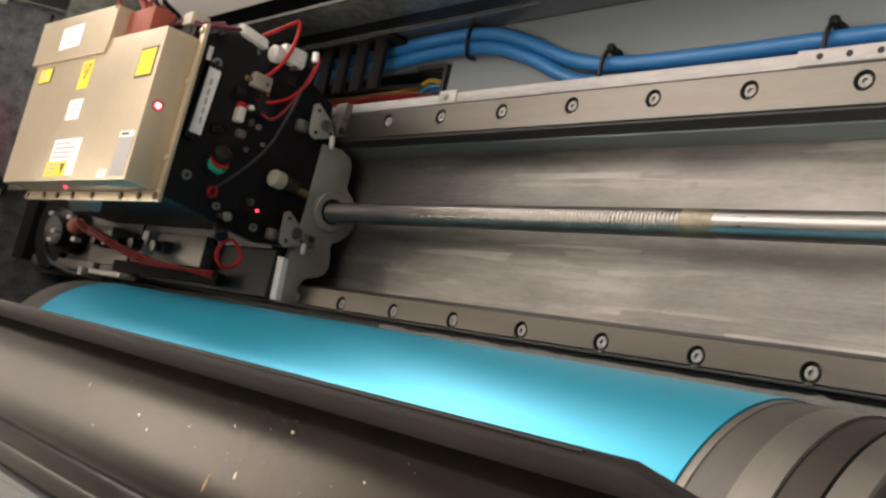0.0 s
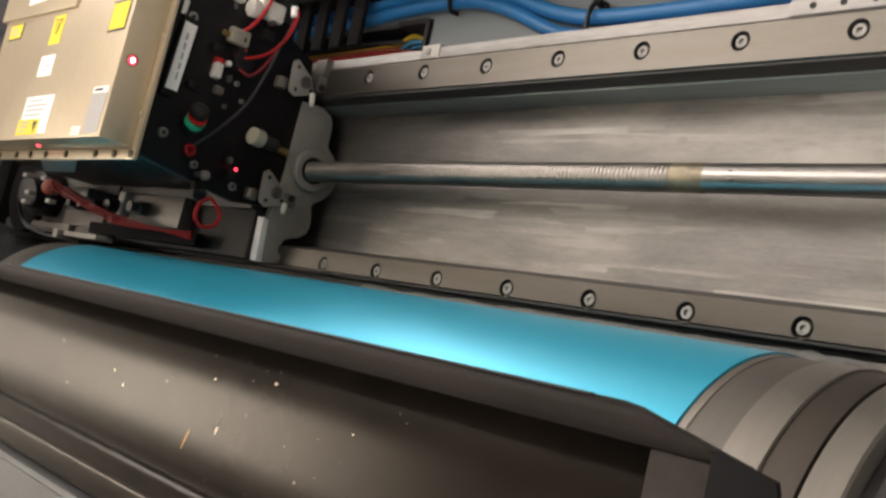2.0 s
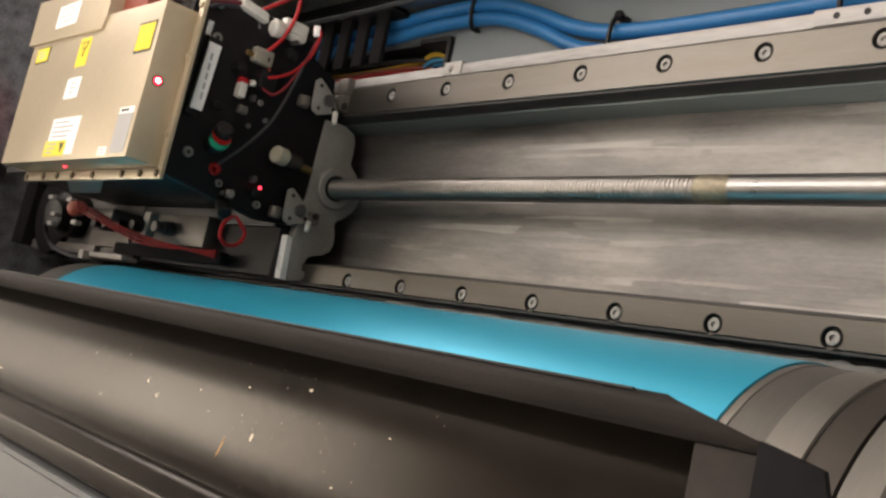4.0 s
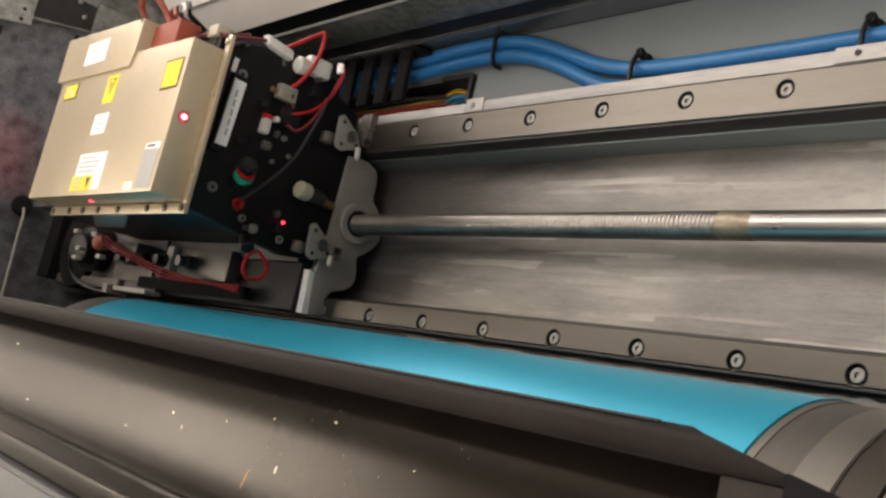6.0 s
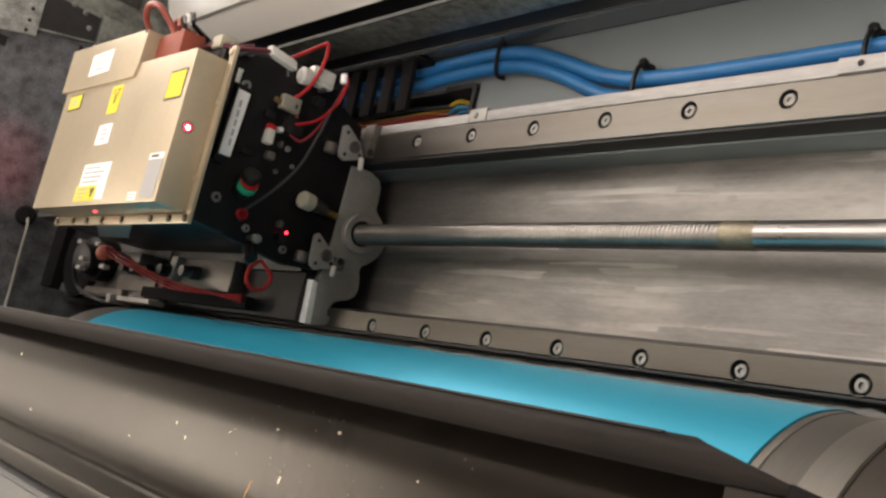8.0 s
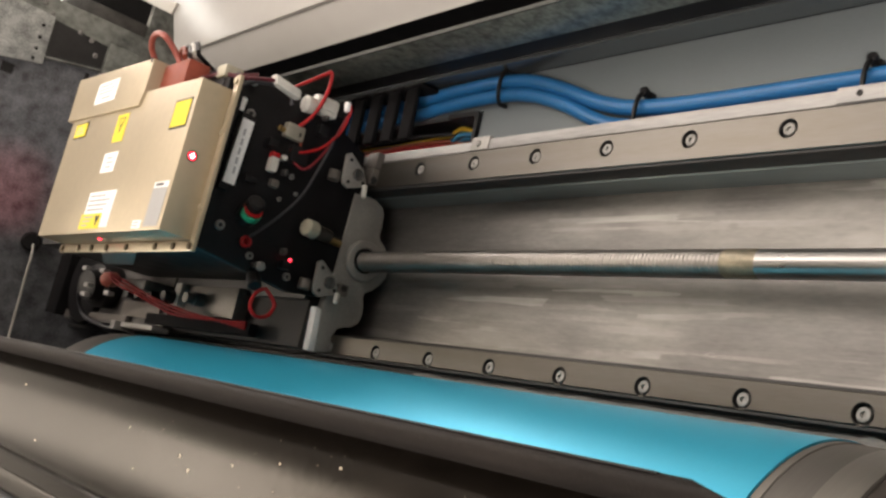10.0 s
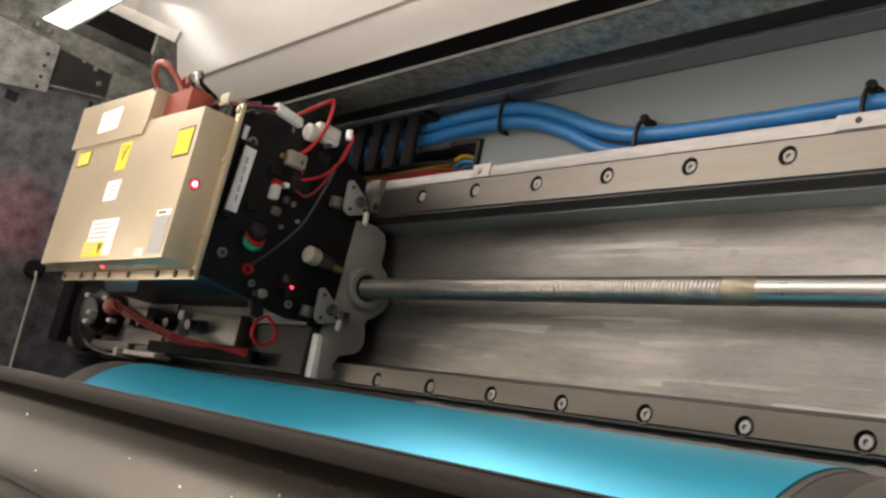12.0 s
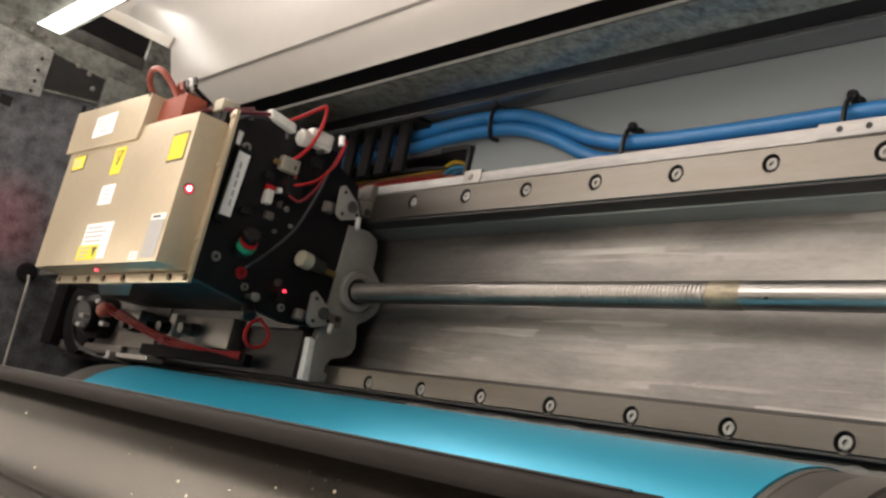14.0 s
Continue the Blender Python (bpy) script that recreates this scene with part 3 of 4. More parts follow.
cover_strip([(-0.0513, 0.266), (-0.0513, 0.2952), (-0.0519, 0.2962), (-0.0535, 0.2964), (-0.0553, 0.2956), (-0.0562, 0.2942), (-0.0566, 0.2925), (-0.0566, 0.266)], name="edge_trim", material=RIM, label="matt rubber edge trim", smooth=60)
cover_strip([(-0.0560, 0.262), (-0.0560, 0.2778), (-0.0572, 0.2784), (-0.0588, 0.2796), (-0.062, 0.2806), (-0.070, 0.2811), (-0.080, 0.2810), (-0.0885, 0.2809), (-0.0910, 0.2803), (-0.0922, 0.2796), (-0.0932, 0.2786), (-0.0940, 0.2795), (-0.0948, 0.2800), (-0.0995, 0.2788), (-0.1000, 0.2778), (-0.1005, 0.2780), (-0.1012, 0.2781), (-0.1075, 0.2768), (-0.1085, 0.2760), (-0.1085, 0.262)], name="cover_sheet")
cover_strip([(-0.1087, 0.262), (-0.1087, 0.2770), (-0.1095, 0.2790), (-0.1110, 0.2795), (-0.1120, 0.2780), (-0.16, 0.274), (-0.165, 0.262)], name="outer_lip", material=COVERLIP, label="cool grey metal outer lip")
# Strip slightly paler than the trim: its edge highlight put into colour.
part("edge_highlight_strip", box_bm(-0.58, 0.552, 0.0684, 0.0688, 0.0954, 0.0962, 0.0001), DARKSTEEL, cover, "thin strip for the highlight along the trim's edge")
part("front_skirt", box_bm(-0.58, 0.55, -0.2045 + 0.02, -0.045, -0.36, 0.0615), COVER, cover)
for sx, sy, sl, sw, ang in ((0.378, -0.073, 0.0012, 0.0010, 0.4), (0.385, -0.076, 0.0012, 0.0010, 0.9), (0.436, -0.078, 0.0024, 0.0009, 1.2), (0.455, -0.064, 0.0009, 0.0007, 0.2), (0.4235, -0.0825, 0.0065, 0.0005, 1.17), (0.234, -0.067, 0.0012, 0.001, 0.2), (0.262, -0.085, 0.0011, 0.0009, 0.2), (0.43, -0.067, 0.0006, 0.0005, 0.2), (0.485, -0.069, 0.0006, 0.0005, 0.2), (0.34, -0.070, 0.0006, 0.0005, 0.2), (0.408, -0.071, 0.0005, 0.0004, 0.2), (0.35, -0.081, 0.0005, 0.0004, 0.2), (0.47, -0.082, 0.0006, 0.0004, 0.2)):
    bm = lathe_axis([(0, 1.0), (0.0003, 0.8)], (0, 0, 0), (0, 0, 1), 9)
    bmesh.ops.transform(bm, matrix=Matrix.Translation((sx, sy + 0.12, 0.0808)) @ Matrix.Rotation(ang, 4, "Z") @ Matrix.Diagonal((sl / 2, sw / 2, 1, 1)), verts=bm.verts)
    part("paint_chip", bm, SCRATCH if sl > 0.005 else CHIP, cover)

dust = bmesh.new()
for k in range(240):
    dx, dy = random.uniform(-0.2, 0.50), random.uniform(-0.0905, -0.060)
    r = random.uniform(0.00008, 0.00022)
    a = random.uniform(0, 6.28)
    dust.faces.new([dust.verts.new((dx + r * (1 + 0.6 * (i % 2)) * math.cos(a + i * 1.257), dy + 0.12 + r * math.sin(a + i * 1.257), 0.0813)) for i in range(5)])
tagged(part("dust", dust, mat("pale_dust", (0.17, 0.14, 0.105), 0.8, 0, 300, 0.3, 0), cover, "fine pale dust specks"), kind="stuff")

# ---- carriage ----
carriage = thing("laser_carriage", "black laser head carriage riding on two rails and a lead screw", "machine carriage", at=(0, 0.07, 0.0))
OY = -0.07


def cpart(name, bm, material, label="", parent=None, smooth=30):
    bmesh.ops.translate(bm, verts=bm.verts, vec=(0, OY, 0))
    return part(name, bm, material, parent or carriage, label, smooth)


# end plate with the wavy lower edge
plate_pts = [(0.118, 0.0105), (0.1195, -0.004), (0.1190, -0.009), (0.116, -0.0165), (0.111, -0.0198), (0.102, -0.0208), (0.0935, -0.0205), (0.0905, -0.0225), (0.087, -0.0275), (0.082, -0.0322), (0.076, -0.0355), (0.070, -0.0366), (0.063, -0.0355), (0.057, -0.0320), (0.051, -0.0260), (0.0475, -0.0205), (0.044, -0.0190), (0.037, -0.0215), (0.029, -0.0225), (0.0235, -0.0205), (0.019, -0.0150), (0.0165, -0.0060), (0.0135, -0.0025), (0.009, -0.0010), (-0.004, -0.0008), (-0.0062, 0.0106), (0.0252, 0.0136), (0.05, 0.0115)]
cpart("end_plate", prism(plate_pts, "x", -0.008, 0.0, 0.0004), GRAYMETAL, "grey cast end plate with a wavy edge")
cpart("bright_edge", prism([(-0.0062, 0.0110), (-0.0062, 0.0165), (0.0262, 0.0186), (0.0252, 0.0140)], "x", -0.0085, -0.0003, 0.0003), mat("bare_bright_metal", (0.88, 0.87, 0.85), 0.6, 0.0, 60, 0.1, 0.05), "bright bare metal edge")
cpart("nut", lathe_axis([(0, 0.0158), (0.004, 0.0158), (0.005, 0.0148), (0.005, 0.0105), (0.0035, 0.0095), (0.0, 0.0095)], (0.0, 0.0700, -0.0102), (1, 0, 0), 48), GRAYMETAL, "round flanged screw nut")
cpart("nut_recess", lathe_axis([(0.0, 0.0095), (0.0042, 0.0095), (0.0042, 0.0080), (0.0, 0.0080)], (0.0005, 0.0700, -0.0102), (1, 0, 0), 32), HOLE)
# black body
cpart("body", box_bm(-0.30, -0.009, 0.042, 0.172, 0.026, 0.1335, 0.002), BLACK)
cpart("lower_body", box_bm(-0.30, -0.0095, 0.030, 0.118, -0.012, 0.0255, 0.002), BLACK)
cpart("face_panel", prism([(0.042, 0.1330), (0.165, 0.1330), (0.176, 0.06), (0.160, 0.035), (0.150, 0.010), (0.122, 0.0052), (0.05, 0.012), (0.034, 0.0165), (0.030, 0.045)], "x", -0.0088, -0.0012, 0.0008), BLACK)
# base shelf towards the drum
cpart("base_shelf", box_bm(-0.235, -0.0095, -0.006, 0.034, 0.012, 0.0205, 0.001), FLOORM, "worn grey base shelf")
cpart("front_shelf", box_bm(-0.47, -0.236, -0.006, 0.055, 0.018, 0.0275, 0.001), DARKMET, "dull grey base shelf")
cpart("shelf_lip", box_bm(-0.48, -0.24, -0.0085, -0.0062, 0.018, 0.0345, 0.0006), DARKMET)
cpart("shelf_end", box_bm(-0.515, -0.481, -0.006, 0.075, 0.01, 0.045, 0.001), CAPBLACK)
cpart("silver_block", box_bm(-0.192, -0.099, 0.008, 0.0345, 0.0206, 0.0330, 0.0015), MIDMET, "bare grey metal block")
cpart("block_flange", box_bm(-0.205, -0.1925, 0.014, 0.0345, 0.0206, 0.040, 0.001), GRAYMETAL)
cpart("frame_bar", box_bm(-0.512, -0.500, -0.006, 0.062, 0.0278, 0.034, 0.001), MIDMET, "bare metal frame bar")
cpart("frame_bar", box_bm(-0.499, -0.31, -0.006, 0.001, 0.0278, 0.034, 0.001), MIDMET, "bare metal frame bar")
cpart("deck_sheet", box_bm(-0.335, -0.245, 0.0015, 0.016, 0.0278, 0.031, 0.0006), MIDMET)
cpart("gauge_body", box_bm(-0.29, -0.23, 0.022, 0.033, 0.0278, 0.058, 0.004), DARKMET)
cpart("black_guide", box_bm(-0.26, -0.06, -0.004, 0.006, 0.0285, 0.036, 0.001), CAPBLACK)
cpart("stop_bracket", box_bm(-0.305, -0.225, -0.0108, -0.0065, 0.026, 0.042, 0.0008), GRAYMETAL, "zinc stop bracket")
cpart("stop_bracket", box_bm(-0.308, -0.298, -0.0145, -0.0064, 0.026, 0.048, 0.0008), BOLT)
cpart("motor_flange", lathe_axis([(0, 0.040), (0.002, 0.042), (0.009, 0.042), (0.011, 0.038)], (-0.435, 0.030, 0.0278), (0.05, -0.05, 1), 32), CAPBLACK, "wide black motor flange")
cpart("motor", lathe_axis([(0, 0.020), (0.002, 0.022), (0.022, 0.022), (0.024, 0.016), (0.034, 0.015), (0.035, 0.010)], (-0.375, 0.030, 0.0278), (0.25, -0.2, 1), 28), BLACKPL, "black round motor with wires")
cpart("motor_cap", lathe_axis([(0, 0.007), (0.012, 0.007), (0.013, 0.005)], (-0.310, 0.031, 0.056), (0.6, -0.2, 0.8), 18), BROWNRED, "small red motor cap")
for px, py, pz in ((-0.40, 0.040, 0.055), (-0.37, 0.012, 0.060), (-0.335, 0.036, 0.060), (-0.33, 0.016, 0.052), (-0.35, 0.020, 0.066)):
    cpart("terminal", box_bm(px, px + 0.011, py, py + 0.004, pz - 0.004, pz + 0.003, 0.0008), random.choice([BOLT, NYLON, BRIGHT]))
cpart("clip_block", prism([(-0.161, 0.1275), (-0.091, 0.1275), (-0.172, 0.0955), (-0.235, 0.0970)], "y", 0.0345, 0.0395, 0.0006), GRAYMETAL, "grey latch under the box")
for px in (-0.29, -0.265, -0.235, -0.205, -0.16):
    cpart("fitting", lathe_axis([(0, 0.006), (0.012, 0.006), (0.013, 0.0045), (0.02, 0.0045)], (px, 0.022, 0.03), (0.1, -0.1, 1), 14), random.choice([BOLT, DARKMET, BLACKPL]))
for k in range(3):
    d = 0.0025 * k
    cpart("wire", tube_bm([(-0.30 + d, 0.035, 0.066), (-0.279, 0.031 - d, 0.062 + d), (-0.235, 0.022 - d, 0.06), (-0.198, 0.015 - d, 0.058), (-0.15, 0.008 - d, 0.052 + d), (-0.10, 0.004, 0.045), (-0.065, 0.001 + d, 0.037)], 0.00095, 8), DEEPRED, "red wire along the shelf")
cpart("wire", tube_bm([(-0.385, 0.02, 0.06), (-0.40, 0.006, 0.05), (-0.395, -0.006, 0.042), (-0.36, -0.012, 0.034), (-0.33, -0.012, 0.03)], 0.002, 8), GREYW, "grey wire loop")

# clamps on the end plate


def clamp(y, z):
    outline = ((0.0145, 0.0095), (0.0125, 0.0065), (0.005, -0.0045), (-0.003, -0.0095), (-0.007, -0.0085), (-0.0125, 0.0055), (-0.0105, 0.0105), (-0.007, 0.0120), (0.012, 0.0130))
    c = cpart("roller_clamp", prism([(y + a, z + b) for a, b in outline], "x", 0.004, 0.007, 0.0006), GRAYMETAL, "triangular zinc clamp plate")
    cpart("boss", lathe_axis([(0, 0.0046), (0.0016, 0.0046), (0.0022, 0.0036), (0.0012, 0.003)], (0.007, y, z), (1, 0, 0), 20), DARKMET, parent=c)
    cpart("spacer", lathe_axis([(0, 0.007), (0.006, 0.007)], (-0.002, y, z), (1, 0, 0), 16), GRAYMETAL, parent=c)
    for dy, dz in ((0.0090, 0.0085), (-0.0078, 0.0070), (-0.0045, -0.0060)):
        cpart("clamp_hole", lathe_axis([(0, 0.0014), (0.0006, 0.0014)], (0.0071, y + dy, z + dz), (1, 0, 0), 10), HOLE, parent=c)
    cpart("roller", lathe_axis([(0, 0.0042), (0.001, 0.0048), (0.007, 0.0048), (0.008, 0.0042)], (0.002, y - 0.010, z + 0.017), (0, 1, 0), 16), MIDMET, parent=c)
    return c


clamp(0.130, 0.017)
clamp(0.045, 0.018)
cpart("wiper", box_bm(-0.004, 0.010, 0.1405, 0.153, -0.006, 0.005, 0.001), MIDMET, "rail wiper block")
cpart("wiper", box_bm(-0.004, 0.009, 0.127, 0.140, -0.007, 0.006, 0.001), MIDMET)
cpart("wiper_hole", lathe_axis([(0, 0.0028), (0.0005, 0.0028)], (0.009, 0.1305, 0.0035), (1, 0, 0), 14), HOLE)
cpart("wiper_pin", lathe_axis([(0, 0.002), (0.009, 0.002), (0.010, 0.001)], (0.008, 0.124, 0.009), (0.2, -1, 0.0), 12), NYLON, "bright pin")
cpart("wiper_pin", lathe_axis([(0, 0.002), (0.007, 0.002), (0.008, 0.001)], (0.008, 0.039, 0.009), (0.2, -1, 0.1), 12), NYLON, "bright pin")
cpart("wiper", box_bm(-0.002, 0.009, 0.038, 0.047, 0.001, 0.009, 0.001), MIDMET)
cpart("wiper_hole", lathe_axis([(0, 0.0026), (0.0005, 0.0026)], (0.009, 0.0440, 0.0055), (1, 0, 0), 14), HOLE)

# fittings on the black face (place y, z on the face)
FX = -0.001
cpart("label_block", prism([(0.083, 0.1145), (0.140, 0.1075), (0.141, 0.1195), (0.084, 0.1225)], "x", FX, FX + 0.006, 0.0012), BLACKPL)
cpart("label_plate", prism([(0.0885, 0.1115), (0.136, 0.1092), (0.1365, 0.1185), (0.0885, 0.1205)], "x", FX + 0.006, FX + 0.0068), WHITEP, "white printed label strip")
for ly in (0.096, 0.103, 0.110, 0.117, 0.124):
    cpart("print_bar", box_bm(FX + 0.0068, FX + 0.0071, ly, ly + 0.005, 0.1140, 0.1155), INKGREY)
cpart("tag", prism([(0.142, 0.117), (0.152, 0.1165), (0.152, 0.1200), (0.142, 0.1202)], "x", FX, FX + 0.001), WHITEP, "small white tag")


def screw_on_face(y, z, r=0.0038):
    s = cpart("socket_screw", lathe_axis([(0, r), (0.0018, r), (0.0024, r * 0.8), (0.0024, r * 0.5), (0.0012, r * 0.45)], (FX, y, z), (1, 0, 0), 16), BOLT)
    cpart("socket", lathe_axis([(0.0002, r * 0.45), (0.0018, r * 0.45)], (FX, y, z), (1, 0, 0), 6), HOLE, parent=s)


for y, z, r in ((0.1425, 0.1115, 0.0036), (0.060, 0.111, 0.0036), (0.075, 0.085, 0.0018), (0.111, 0.067, 0.002), (0.046, 0.083, 0.0028), (0.092, 0.072, 0.0016), (0.1, 0.06, 0.0016), (0.04, 0.05, 0.003), (0.165, 0.115, 0.0026)):
    screw_on_face(y, z, r)
g = cpart("valve", lathe_axis([(0, 0.0072), (0.01, 0.0072), (0.012, 0.0066), (0.02, 0.0066), (0.021, 0.005)], (FX, 0.070, 0.094), (0.8, 0.5, 0.1), 20), BLACKPL, "black valve with a green band")
cpart("green_ring", lathe_axis([(0.011, 0.0072), (0.0155, 0.0072)], (FX, 0.066, 0.094), (0.8, 0.5, 0.1), 20), GREEN, "green band", g)
cpart("red_band", lathe_axis([(0.0155, 0.0070), (0.0168, 0.0070)], (FX, 0.067, 0.094), (0.8, 0.5, 0.1), 20), RED, "thin red band", g)
cpart("red_ring", lathe_axis([(0.0, 0.0028), (0.001, 0.0044), (0.003, 0.0044), (0.004, 0.003), (0.0035, 0.0022), (0.0, 0.0022)], (FX, 0.0545, 0.089), (1, 0.0, 0.1), 16), RED, "red release ring")
n1 = cpart("filter_cup", lathe_axis([(0, 0.004), (0.003, 0.0062), (0.016, 0.0062), (0.018, 0.0055)], (FX + 0.004, 0.0775, 0.025), (0.25, 0.02, 1), 24), mat("smoky_clear_cup", (0.035, 0.032, 0.028), 0.12, 0.0, 60, 0.2, 0.0), "smoky clear filter cup")
cpart("cup_cap", lathe_axis([(0.0, 0.0058), (0.001, 0.0064), (0.009, 0.0064), (0.010, 0.0058)], (FX + 0.0078, 0.0780, 0.0405), (0.22, 0.02, 1), 24), CREAM, "cream nylon cap", n1)
cpart("cup_stem", lathe_axis([(0, 0.003), (0.012, 0.003)], (FX + 0.002, 0.0765, 0.014), (0.2, 0, 1), 12), BRASS, parent=n1)
c1 = cpart("connector", box_bm(FX, FX + 0.007, 0.1365, 0.1475, 0.0685, 0.0835, 0.0012), mat("dull_beige_metal", (0.34, 0.32, 0.26), 0.45, 0.4, 80, 0.15, 0.05), "beige metal connector")
cpart("connector_pin", lathe_axis([(0, 0.002), (0.006, 0.002)], (FX + 0.003, 0.141, 0.0825), (0.2, 0, 1), 10), BRASS, parent=c1)
cpart("connector_slot", box_bm(FX + 0.007, FX + 0.0074, 0.1395, 0.1425, 0.0715, 0.0730), HOLE, parent=c1)
for y0, y1, z0, z1, m in ((0.108, 0.119, 0.083, 0.089, NYLON), (0.098, 0.104, 0.077, 0.084, MIDMET), (0.118, 0.123, 0.082, 0.089, RED), (0.109, 0.114, 0.073, 0.076, DARKMET), (0.120, 0.133, 0.062, 0.076, BLACKPL), (0.119, 0.123, 0.077, 0.081, NYLON), (0.125, 0.131, 0.087, 0.095, BLACKPL), (0.038, 0.042, 0.077, 0.081, DARKMET), (0.054, 0.059, 0.057, 0.061, DARKMET), (0.044, 0.050, 0.053, 0.060, BLACKPL), (0.095, 0.1, 0.094, 0.104, BLACKPL), (0.148, 0.156, 0.05, 0.058, BLACKPL), (0.16, 0.165, 0.052, 0.056, DARKMET)):
    cpart("terminal_block", box_bm(FX, FX + random.uniform(0.004, 0.009), y0, y1, z0, z1, 0.0015), m)
cpart("cylinder_stub", lathe_axis([(0, 0.0045), (0.003, 0.005), (0.012, 0.005), (0.013, 0.004)], (FX, 0.034, 0.076), (0.7, -0.6, 0.1), 18), BLACKPL)
cpart("stub_cap", lathe_axis([(0, 0.0034), (0.004, 0.0034), (0.005, 0.0022)], (FX + 0.004, 0.0405, 0.0755), (1, 0, 0), 14), BOLT)
for y, z in ((0.1255, 0.0690), (0.0515, 0.054)):
    cpart("status_light", lathe_axis([(0, 0.0011), (0.0015, 0.001), (0.002, 0.0005)], (FX + 0.0065, y, z), (1, 0, 0), 12), LED, "small lit red status light")
cpart("status_light", lathe_axis([(0, 0.0013), (0.001, 0.001)], (FX + 0.006, 0.1345, 0.0695), (1, 0, 0), 10), BROWNRED)
# wires on the face
cpart("wire", tube_bm([(0.003, 0.161, 0.137), (0.010, 0.163, 0.124), (0.012, 0.167, 0.112), (0.013, 0.170, 0.100)], 0.0015, 8), mat("maroon_wire", (0.10, 0.012, 0.02), 0.42, 0, 60, 0.15, 0), "dark maroon wire")
cpart("wire", tube_bm([(0.010, 0.171, 0.089), (0.012, 0.181, 0.078), (0.013, 0.190, 0.068), (0.014, 0.192, 0.065), (0.014, 0.186, 0.0635), (0.014, 0.174, 0.0645), (0.012, 0.160, 0.068), (0.008, 0.151, 0.072), (0.004, 0.147, 0.0745)], 0.0014, 8), RED, "stiff red wire")
cpart("wire", tube_bm([(0.012, 0.176, 0.046), (0.014, 0.173, 0.041), (0.012, 0.160, 0.0415), (0.01, 0.150, 0.045), (0.01, 0.137, 0.055), (0.008, 0.129, 0.068), (0.004, 0.128, 0.076)], 0.0011, 8), RED, "thin red wire")
cpart("wire", tube_bm([(0.012, 0.168, 0.041), (0.01, 0.148, 0.046), (0.01, 0.128, 0.055), (0.008, 0.118, 0.063), (0.006, 0.120, 0.072)], 0.0011, 8), mat("dark_red_wire", (0.16, 0.01, 0.015), 0.45, 0, 60, 0.1, 0), "thin dark red wire")
cpart("wire", tube_bm([(0.004, 0.150, 0.044), (0.012, 0.142, 0.048), (0.012, 0.12, 0.054), (0.012, 0.097, 0.062), (0.010, 0.075, 0.076), (0.004, 0.058, 0.089)], 0.0010, 8), GREYW, "dark grey air tube")
cpart("wire", tube_bm([(0.006, 0.026, 0.069), (0.008, 0.020, 0.0755), (0.010, 0.011, 0.0775), (0.010, 0.0055, 0.0715), (0.010, 0.008, 0.0625), (0.009, 0.0165, 0.0585), (0.008, 0.0225, 0.063), (0.006, 0.027, 0.068)], 0.0014, 8), RED, "red wire loop")
cpart("wire", tube_bm([(0.0, 0.160, 0.124), (0.008, 0.163, 0.118), (0.010, 0.166, 0.106), (0.006, 0.170, 0.09), (0.004, 0.160, 0.084)], 0.0014, 8), GREYW)
pl = cpart("plug_housing", box_bm(-0.002, 0.008, 0.1625, 0.1765, 0.047, 0.067, 0.003), NYLON, "white nylon plug housing")
cpart("plug_collar", lathe_axis([(0, 0.0055), (0.003, 0.0065), (0.007, 0.0065), (0.009, 0.0045)], (0.003, 0.1665, 0.066), (0, -0.1, 1), 16), NYLON, parent=pl)
cpart("plug_latch", box_bm(0.007, 0.010, 0.166, 0.174, 0.050, 0.062, 0.001), NYLON, parent=pl)
cpart("plug_tip", lathe_axis([(0, 0.0025), (0.007, 0.0025)], (0.012, 0.177, 0.044), (0.1, -0.8, -0.1), 10), WHITEP, parent=pl)
cpart("marker_sleeve", prism([(0.1660, 0.1060), (0.1725, 0.1080), (0.1690, 0.0860), (0.1625, 0.0845)], "x", 0.008, 0.0165, 0.0012), NYLON, "white cable marker sleeve")
cpart("top_clip", box_bm(-0.02, -0.006, 0.163, 0.172, 0.122, 0.136, 0.001), CREAM, "cream plastic clip")
bm = lathe_axis([(0, 0.003), (0.004, 0.003), (0.005, 0.002)], (-0.005, 0.165, 0.124), (0.3, 0.4, 1), 12)
cpart("ring_terminal", bm, BOLT)

# ---- laser supply box on the carriage ----
unit = thing("laser_box", "yellow chromate metal box with warning stickers on the carriage", "metal box", at=(-0.1, 0.09, 0.134))


def upart(name, bm, material, label="", parent=None, smooth=30):
    bmesh.ops.translate(bm, verts=bm.verts, vec=(0.1, -0.09, -0.134))
    return part(name, bm, material, parent or unit, label, smooth)


ZT, ZF = 0.160, 0.134
upart("box_body", prism([(-0.228, 0.0405), (0.018, 0.0405), (0.018, 0.1475), (-0.076, 0.1500), (-0.228, 0.1500)], "z", 0.1340, ZT, 0.0010), GOLD)
upart("flange", box_bm(-0.232, 0.0250, 0.0328, 0.0400, 0.1345, 0.1375, 0.0006), GOLD, "front flange with screws")
upart("flange", box_bm(0.0183, 0.0250, 0.0402, 0.1580, 0.1345, 0.1375, 0.0006), GOLD)
lid = upart("lid", prism([(-0.236, 0.1425), (-0.080, 0.1385), (-0.0765, 0.1500), (-0.0755, 0.1755), (-0.237, 0.1815)], "z", 0.1345, 0.1622, 0.0008), GOLD, "separate end lid")
upart("lid_hole", lathe_axis([(0, 0.002), (0.0004, 0.002)], (-0.079, 0.1745, 0.1622), (0, 0, 1), 12), HOLE, parent=lid)
